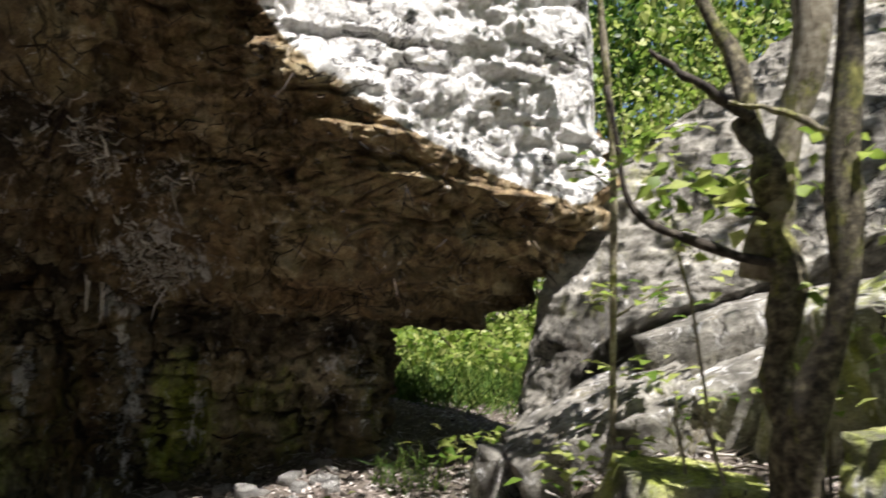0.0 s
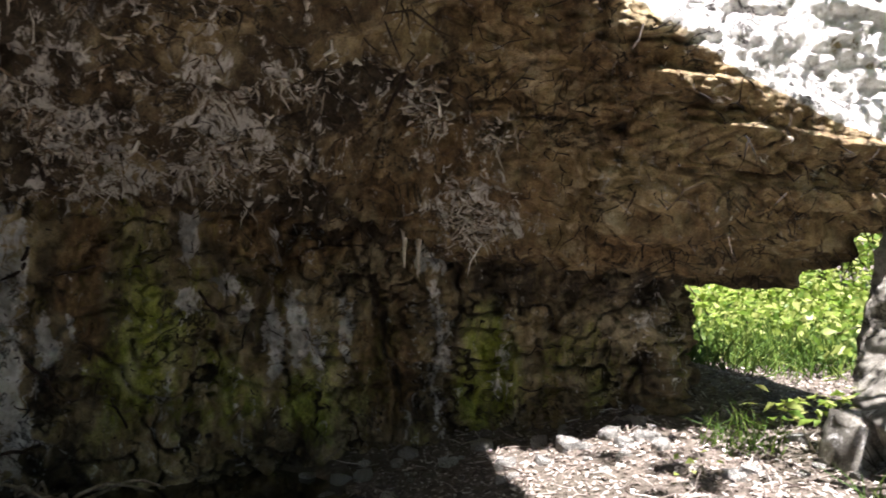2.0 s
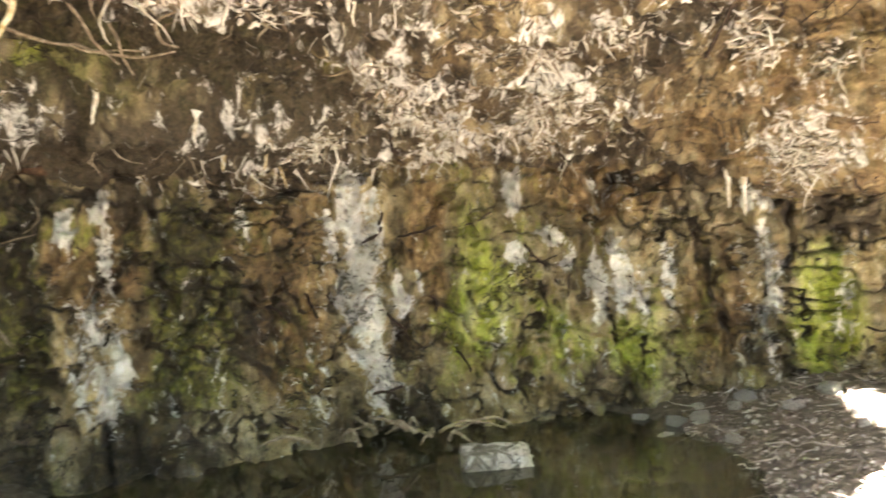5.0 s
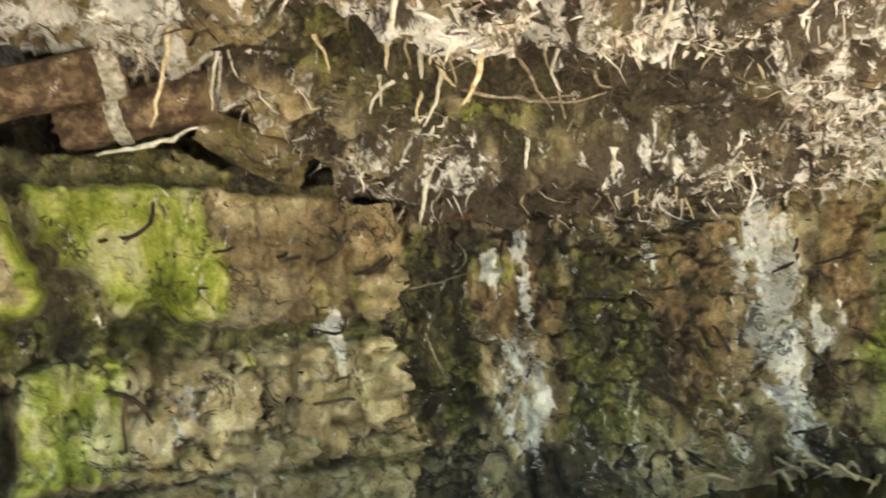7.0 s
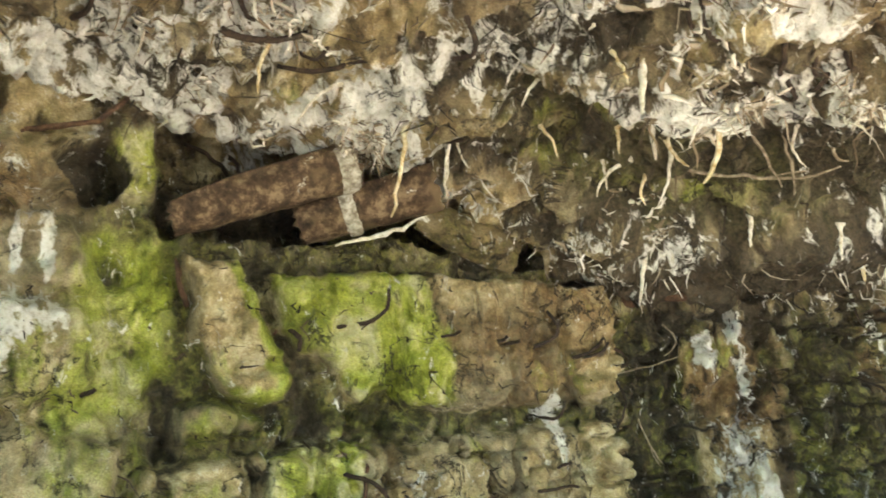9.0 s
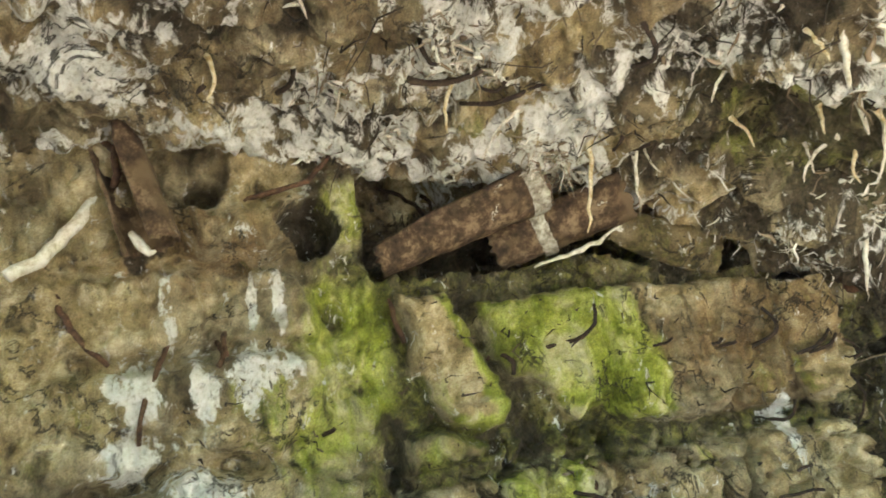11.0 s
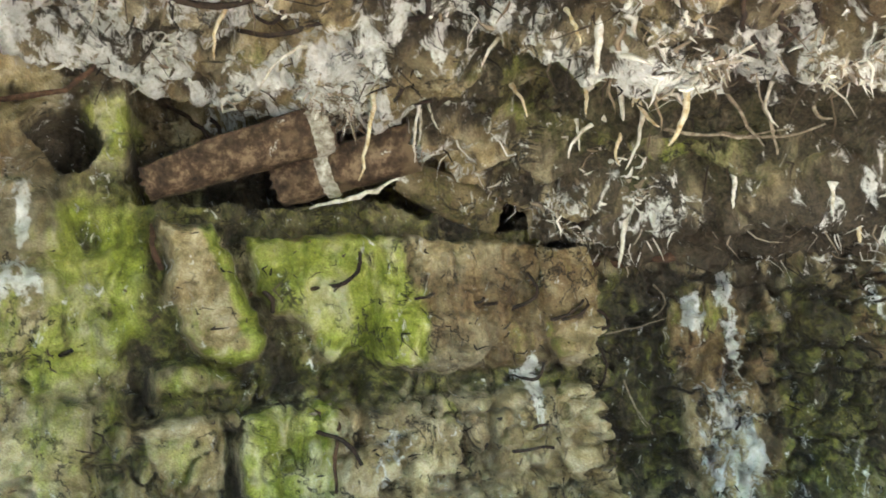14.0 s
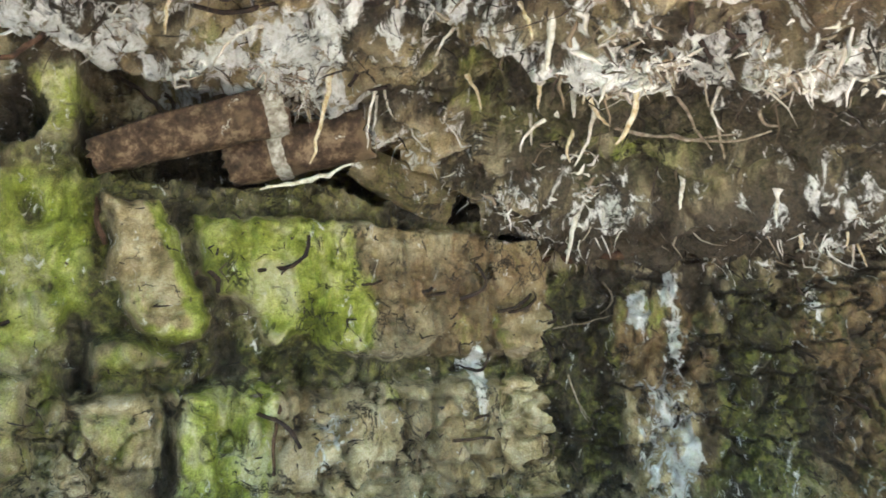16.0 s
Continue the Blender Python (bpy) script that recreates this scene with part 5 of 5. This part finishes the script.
def near_trees():
    rng = np.random.default_rng(21)
    t = empty("tree", (1.99, 1.92, ground_z(1.99, 1.92)))
    limb("trunk", t, [(2.0, 1.9, 0.15), (1.98, 1.91, 0.71), (1.98, 1.91, 1.08), (1.94, 1.93, 1.47)], 0.057, 0.04, bark)
    limb("branch", t, [(1.94, 1.93, 1.42), (1.94, 2.02, 1.69), (1.87, 2.09, 1.89), (1.75, 2.2, 2.6), (1.7, 2.3, 3.4)], 0.028, 0.015, bark)
    limb("branch", t, [(1.98, 1.92, 1.0), (2.03, 1.93, 1.46), (2.07, 1.9, 1.78), (2.1, 1.9, 2.6), (2.2, 1.9, 4.0)], 0.052, 0.03, pale_bark)
    limb("branch", t, [(1.96, 1.88, 1.07), (1.78, 1.97, 1.13), (1.62, 2.05, 1.23), (1.58, 2.07, 1.41), (1.56, 2.08, 1.61)], 0.016, 0.007, dark_iron_bark)
    limb("branch", t, [(1.93, 1.92, 1.48), (1.79, 1.96, 1.59), (1.67, 2.03, 1.7)], 0.018, 0.008, dark_iron_bark)
    limb("branch", t, [(1.95, 1.90, 1.2), (1.82, 1.94, 1.26), (1.74, 1.99, 1.31)], 0.012, 0.005, dark_iron_bark)
    # second clump is unseen canopy, added across the sun's path to dapple the slab
    at = np.concatenate([clumps((1.8, 2.0, 1.28), (0.16, 0.12, 0.07), 16, 7, 0.035, rng), clumps((2.8, 2.9, 4.1), (0.7, 0.45, 0.3), 60, 10, 0.13, rng)])
    crown(t, at, 0.07, spring_leaf, rng)
    tagged(t, "leaning forked tree with mottled bark and sparse fresh leaves", "tree")
    t = empty("tree", (1.95, 1.74, ground_z(1.95, 1.74)))
    limb("trunk", t, [(1.97, 1.8, 0.2), (1.95, 1.75, 0.64), (1.99, 1.71, 0.99), (2.03, 1.68, 1.3), (2.05, 1.66, 1.74), (2.05, 1.6, 3.8)], 0.046, 0.026, bark)
    limb("branch", t, [(2.0, 1.70, 1.40), (1.93, 1.76, 1.46), (1.8, 1.84, 1.51)], 0.011, 0.006, pale_bark)
    # the high clump is likewise out of view, added for dappled shade
    at = np.concatenate([clumps((2.1, 1.75, 1.15), (0.07, 0.10, 0.25), 14, 5, 0.03, rng), clumps((2.6, 2.0, 3.9), (0.6, 0.45, 0.3), 40, 10, 0.13, rng)])
    crown(t, at, 0.06, spring_leaf, rng)
    tagged(t, "rough-barked young tree with a torn trunk foot", "tree")
    t = empty("sapling", (1.82, 2.73, ground_z(1.82, 2.73)))
    limb("stem", t, [(1.82, 2.73, 0.1), (1.84, 2.72, 1.04), (1.84, 2.72, 1.58), (1.81, 2.73, 2.14), (1.76, 2.75, 3.0)], 0.017, 0.010, pale_bark)
    limb("twig", t, [(1.84, 2.72, 0.9), (1.98, 2.65, 1.0), (2.05, 2.6, 1.02)], 0.005, 0.003, bark)
    limb("twig", t, [(1.84, 2.72, 1.4), (1.72, 2.66, 1.45), (1.62, 2.6, 1.44)], 0.005, 0.003, bark)
    at = np.concatenate([clumps(c, (0.07, 0.07, 0.02), 4, 5, 0.03, rng) for c in ((1.86, 2.70, 0.97), (1.75, 2.65, 1.46), (1.86, 2.7, 0.72), (2.0, 2.6, 1.0), (1.9, 2.6, 1.55))] + [clumps((1.8, 2.8, 2.8), (0.25, 0.25, 0.2), 20, 8, 0.06, rng)])
    crown(t, at, 0.075, spring_leaf, rng, 0.85)
    tagged(t, "slender upright sapling with fresh yellow-green leaves", "sapling")
    for a, b in (((1.89, 2.02, 0.25), (1.80, 2.07, 0.69)), ((2.04, 1.8, 0.45), (2.01, 1.82, 0.93)), ((1.81, 2.18, 0.20), (1.80, 2.19, 0.61)), ((1.97, 2.2, 0.3), (1.85, 2.27, 1.25))):
        tagged(tube_object("dead_twig", arc(Vector(a), Vector(b), Vector((0.02, 0, 0)), 8), [0.006] * 8, pale_bark), "thin pale dead twig standing in the undergrowth", "twig")


dark_iron_bark = iron_material("dark_bark", (0.02, 0.015, 0.011), (0.05, 0.04, 0.03), (0.14, 0.12, 0.09))
near_trees()


def small_plant(at, spread, count, size, label, name="seedling", tall=0.22):
    rng = np.random.default_rng(int(abs(at[0] * 100 + at[1] * 37)))
    x, y = at
    z = ground_z(x, y)
    p = empty(name, (x, y, z))
    tips = []
    for k in range(5):
        tip = (x + rng.normal() * spread, y + rng.normal() * spread, z + tall * rng.uniform(0.5, 1.0))
        limb("stem", p, [(x, y, z - 0.03), ((x + tip[0]) / 2, (y + tip[1]) / 2, z + tall * 0.4), tip], 0.004, 0.002, pale_bark, 5)
        tips.append(tip)
    pts = np.concatenate([np.array(q) + rng.normal(size=(count // 5, 3)) * (0.05, 0.05, 0.025) for q in tips])
    crown(p, pts, size, spring_leaf, rng, 0.75)
    tagged(p, label, "plant", "low plants on the litter")


small_plant((1.46, 3.42), 0.10, 60, 0.075, "low bright green broad-leaved shrub in the sun", "shrub")
small_plant((1.62, 2.62), 0.07, 30, 0.07, "fresh green seedling beside the boulders")
small_plant((1.75, 2.35), 0.06, 25, 0.06, "fresh green seedling beside the boulders")
small_plant((1.45, 2.45), 0.05, 15, 0.05, "small green seedling on dry litter", tall=0.12)
small_plant((0.85, 3.05), 0.03, 10, 0.04, "small green seedling on dry litter", tall=0.06)
small_plant((1.95, 2.45), 0.08, 30, 0.06, "fresh green seedling beside the boulders", tall=0.3)
small_plant((2.15, 2.1), 0.08, 40, 0.06, "leafy green seedling below the trees", tall=0.4)


def grass_and_litter():
    rng = np.random.default_rng(33)

    def on_ground(x, y):
        return np.stack([x, y, ground_height(x, y)], 1)

    n = 9000
    at = on_ground(rng.uniform(0.6, 4.5, n) + rng.normal(size=n) * 0.3, 5.0 + rng.gamma(1.6, 1.8, n))
    blade = island_material("grass_blade", 0.6, (0.0, (0.05, 0.11, 0.015)), (0.6, (0.13, 0.24, 0.03)), (1.0, (0.28, 0.36, 0.08)), thin=0.4)
    bits("grass", at, rng.normal(size=(n, 3)) * 0.35 + (0, 0, 1), rng.uniform(0.12, 0.38, n), np.full(n, 0.006), rng.uniform(-0.6, 0.6, n), blade, "tall bright green grass beyond the gap", "grass", 3)
    n = 9000
    at = on_ground(rng.uniform(0.3, 5.0, n), 5.6 + rng.gamma(1.8, 1.7, n))
    at[:, 2] += rng.uniform(0.02, 0.30, n)
    tagged(leaves("undergrowth", at, 0.052, spring_leaf, rng, 0.75), "bright sunlit green undergrowth beyond the gap", "undergrowth", kind="stuff")
    n = 90
    c = np.array([(1.05, 3.45), (1.1, 3.35), (1.3, 2.6), (1.25, 3.4), (1.2, 3.5)])[rng.integers(0, 5, n)] + rng.normal(size=(n, 2)) * 0.035
    at = on_ground(c[:, 0], c[:, 1])
    bits("grass_tuft", at, rng.normal(size=(n, 3)) * 0.4 + (0, 0, 1), rng.uniform(0.08, 0.22, n), np.full(n, 0.003), rng.uniform(-0.6, 0.6, n), blade, "sparse thin grass tufts on the litter", "grass", 3)
    n = 22000
    x, y = rng.uniform(-0.7, 2.6, n), rng.uniform(1.2, 5.5, n)
    at = on_ground(x, y) + np.array((0, 0, 0.006))
    tagged(leaves("leaf_litter", at, 0.026, dry_leaf, rng, 0.75), "dry pale and brown fallen leaves covering the ground", "leaf litter", kind="stuff")
    n = 1200
    at = on_ground(rng.uniform(-0.8, 2.4, n), rng.uniform(1.4, 4.4, n)) + np.array((0, 0, 0.008))
    bits("twigs", at, rng.normal(size=(n, 3)) * (1, 1, 0.08), rng.uniform(0.04, 0.2, n), rng.uniform(0.002, 0.005, n), rng.uniform(-0.4, 0.4, n), dry_leaf, "scattered dry twigs on the earth", "twigs")
    for k in range(12):
        a = Vector((-2.0 + rng.normal() * 0.2, 3.35 + rng.normal() * 0.08, -0.10 + rng.uniform(0, 0.05)))
        b = a + Vector((rng.uniform(-0.35, 0.35), rng.uniform(-0.2, 0.15), rng.uniform(-0.04, 0.05)))
        tagged(tube_object("driftwood_stick", arc(a, b, Vector((rng.normal() * 0.04, 0, 0.05)), 8), [0.009] * 6 + [0.006, 0.004], pale_root), "bare grey dry stick at the water's edge", "stick", "sticks at the water's edge")


grass_and_litter()


def shrub(at, spread, n, size, mat, name, label, rng, height):
    x, y = at
    z = ground_z(x, y)
    p = empty(name, (x, y, z))
    for k in range(4):
        tip = (x + rng.normal() * spread * 0.7, y + rng.normal() * spread * 0.7, z + height * rng.uniform(0.6, 1.0))
        limb("stem", p, [(x + rng.normal() * 0.1, y, z - 0.05), ((x + tip[0]) / 2 + rng.normal() * 0.1, (y + tip[1]) / 2, z + height * 0.45), tip], 0.02 + 0.004 * height, 0.006, bark, 6)
    pts = clumps((x, y, z + height * 0.58), (spread, spread, height * 0.24), n // 12, 12, 0.11 + 0.03 * height, rng)
    pts = pts[pts[:, 2] > z + 0.03]
    crown(p, pts, size, mat, rng, 0.45)
    tagged(p, label, "shrub", "green shrubs beyond the gap")


def far_tree(at, height, rng, mat=None):
    x, y = at
    z = ground_z(x, y)
    p = empty("tree", (x, y, z))
    top = (x + rng.normal() * 0.5, y + rng.normal() * 0.5, z + height)
    limb("trunk", p, [(x, y, z - 0.2), (x + rng.normal() * 0.15, y, z + height * 0.4), top], 0.05 + 0.012 * height, 0.03, bark, 8)
    for k in range(6):
        h = height * rng.uniform(0.35, 0.8)
        a = rng.uniform(0, 6.28)
        tip = (x + math.cos(a) * height * 0.22, y + math.sin(a) * height * 0.22, z + h + height * 0.15)
        limb("branch", p, [(x, y, z + h), ((x + tip[0]) / 2, (y + tip[1]) / 2, z + h + height * 0.05), tip], 0.03, 0.01, bark, 6)
    pts = clumps((x, y, z + height * 0.66), (height * 0.17, height * 0.17, height * 0.19), 170, 18, 0.028 * height, rng)
    crown(p, pts, 0.026 * height + 0.03, mat or wood_leaf, rng, 0.4)
    tagged(p, "leafy green woodland tree in spring foliage, of seen and added woods", "tree", "woodland trees")


def woodland():
    rng = np.random.default_rng(55)
    for x, y, h in ((1.4, 7.6, 0.45), (2.3, 7.2, 0.5), (3.2, 6.8, 0.6), (0.6, 8.8, 0.6), (2.0, 9.4, 0.8), (3.6, 8.8, 1.2), (4.6, 7.6, 1.6), (2.6, 6.2, 0.35), (1.2, 10.4, 1.2), (5.6, 8.8, 2.2), (3.0, 11.0, 2.2), (4.4, 9.6, 3.0), (5.2, 7.0, 3.0), (4.7, 8.4, 3.6), (6.2, 8.0, 3.8), (3.6, 9.6, 3.2)):
        shrub((x, y), 0.35 + 0.25 * h, int(900 + 500 * h), 0.085, spring_leaf, "shrub", "bright spring green leafy shrub beyond the rock gap", rng, h)
    for x, y, h in ((2.6, 12.0, 6.0), (4.8, 11.0, 6.5), (6.6, 10.0, 6.0), (8.6, 9.0, 6.5), (7.4, 8.0, 4.2), (0.4, 14.0, 7.5), (8.0, 13.0, 8.0), (5.0, 15.0, 9.0), (10.5, 6.0, 7.0), (9.8, 2.5, 7.5)):
        far_tree((x, y), h, rng, spring_leaf if h < 6.4 else wood_leaf)
    # unseen ring of trees, added to block low sky light
    for k in range(24):
        a = radians(-205 + k * 9.2)
        r = 8.6 + 1.8 * rng.uniform(-1, 1)
        far_tree((r * math.cos(a) - 0.5, r * math.sin(a)), rng.uniform(6.5, 9), rng)
    # unseen trees added behind the camera to shade the ground and cut bounce
    for x, y, h in ((-4.2, -4.2, 7.5), (-1.6, -4.6, 7.0), (0.8, -4.4, 7.5), (3.2, -4.0, 7.0), (5.0, -1.8, 7.5), (-2.8, -6.4, 8.0), (2.0, -6.6, 8.0), (6.2, 0.6, 7.0)):
        far_tree((x, y), h, rng)


woodland()
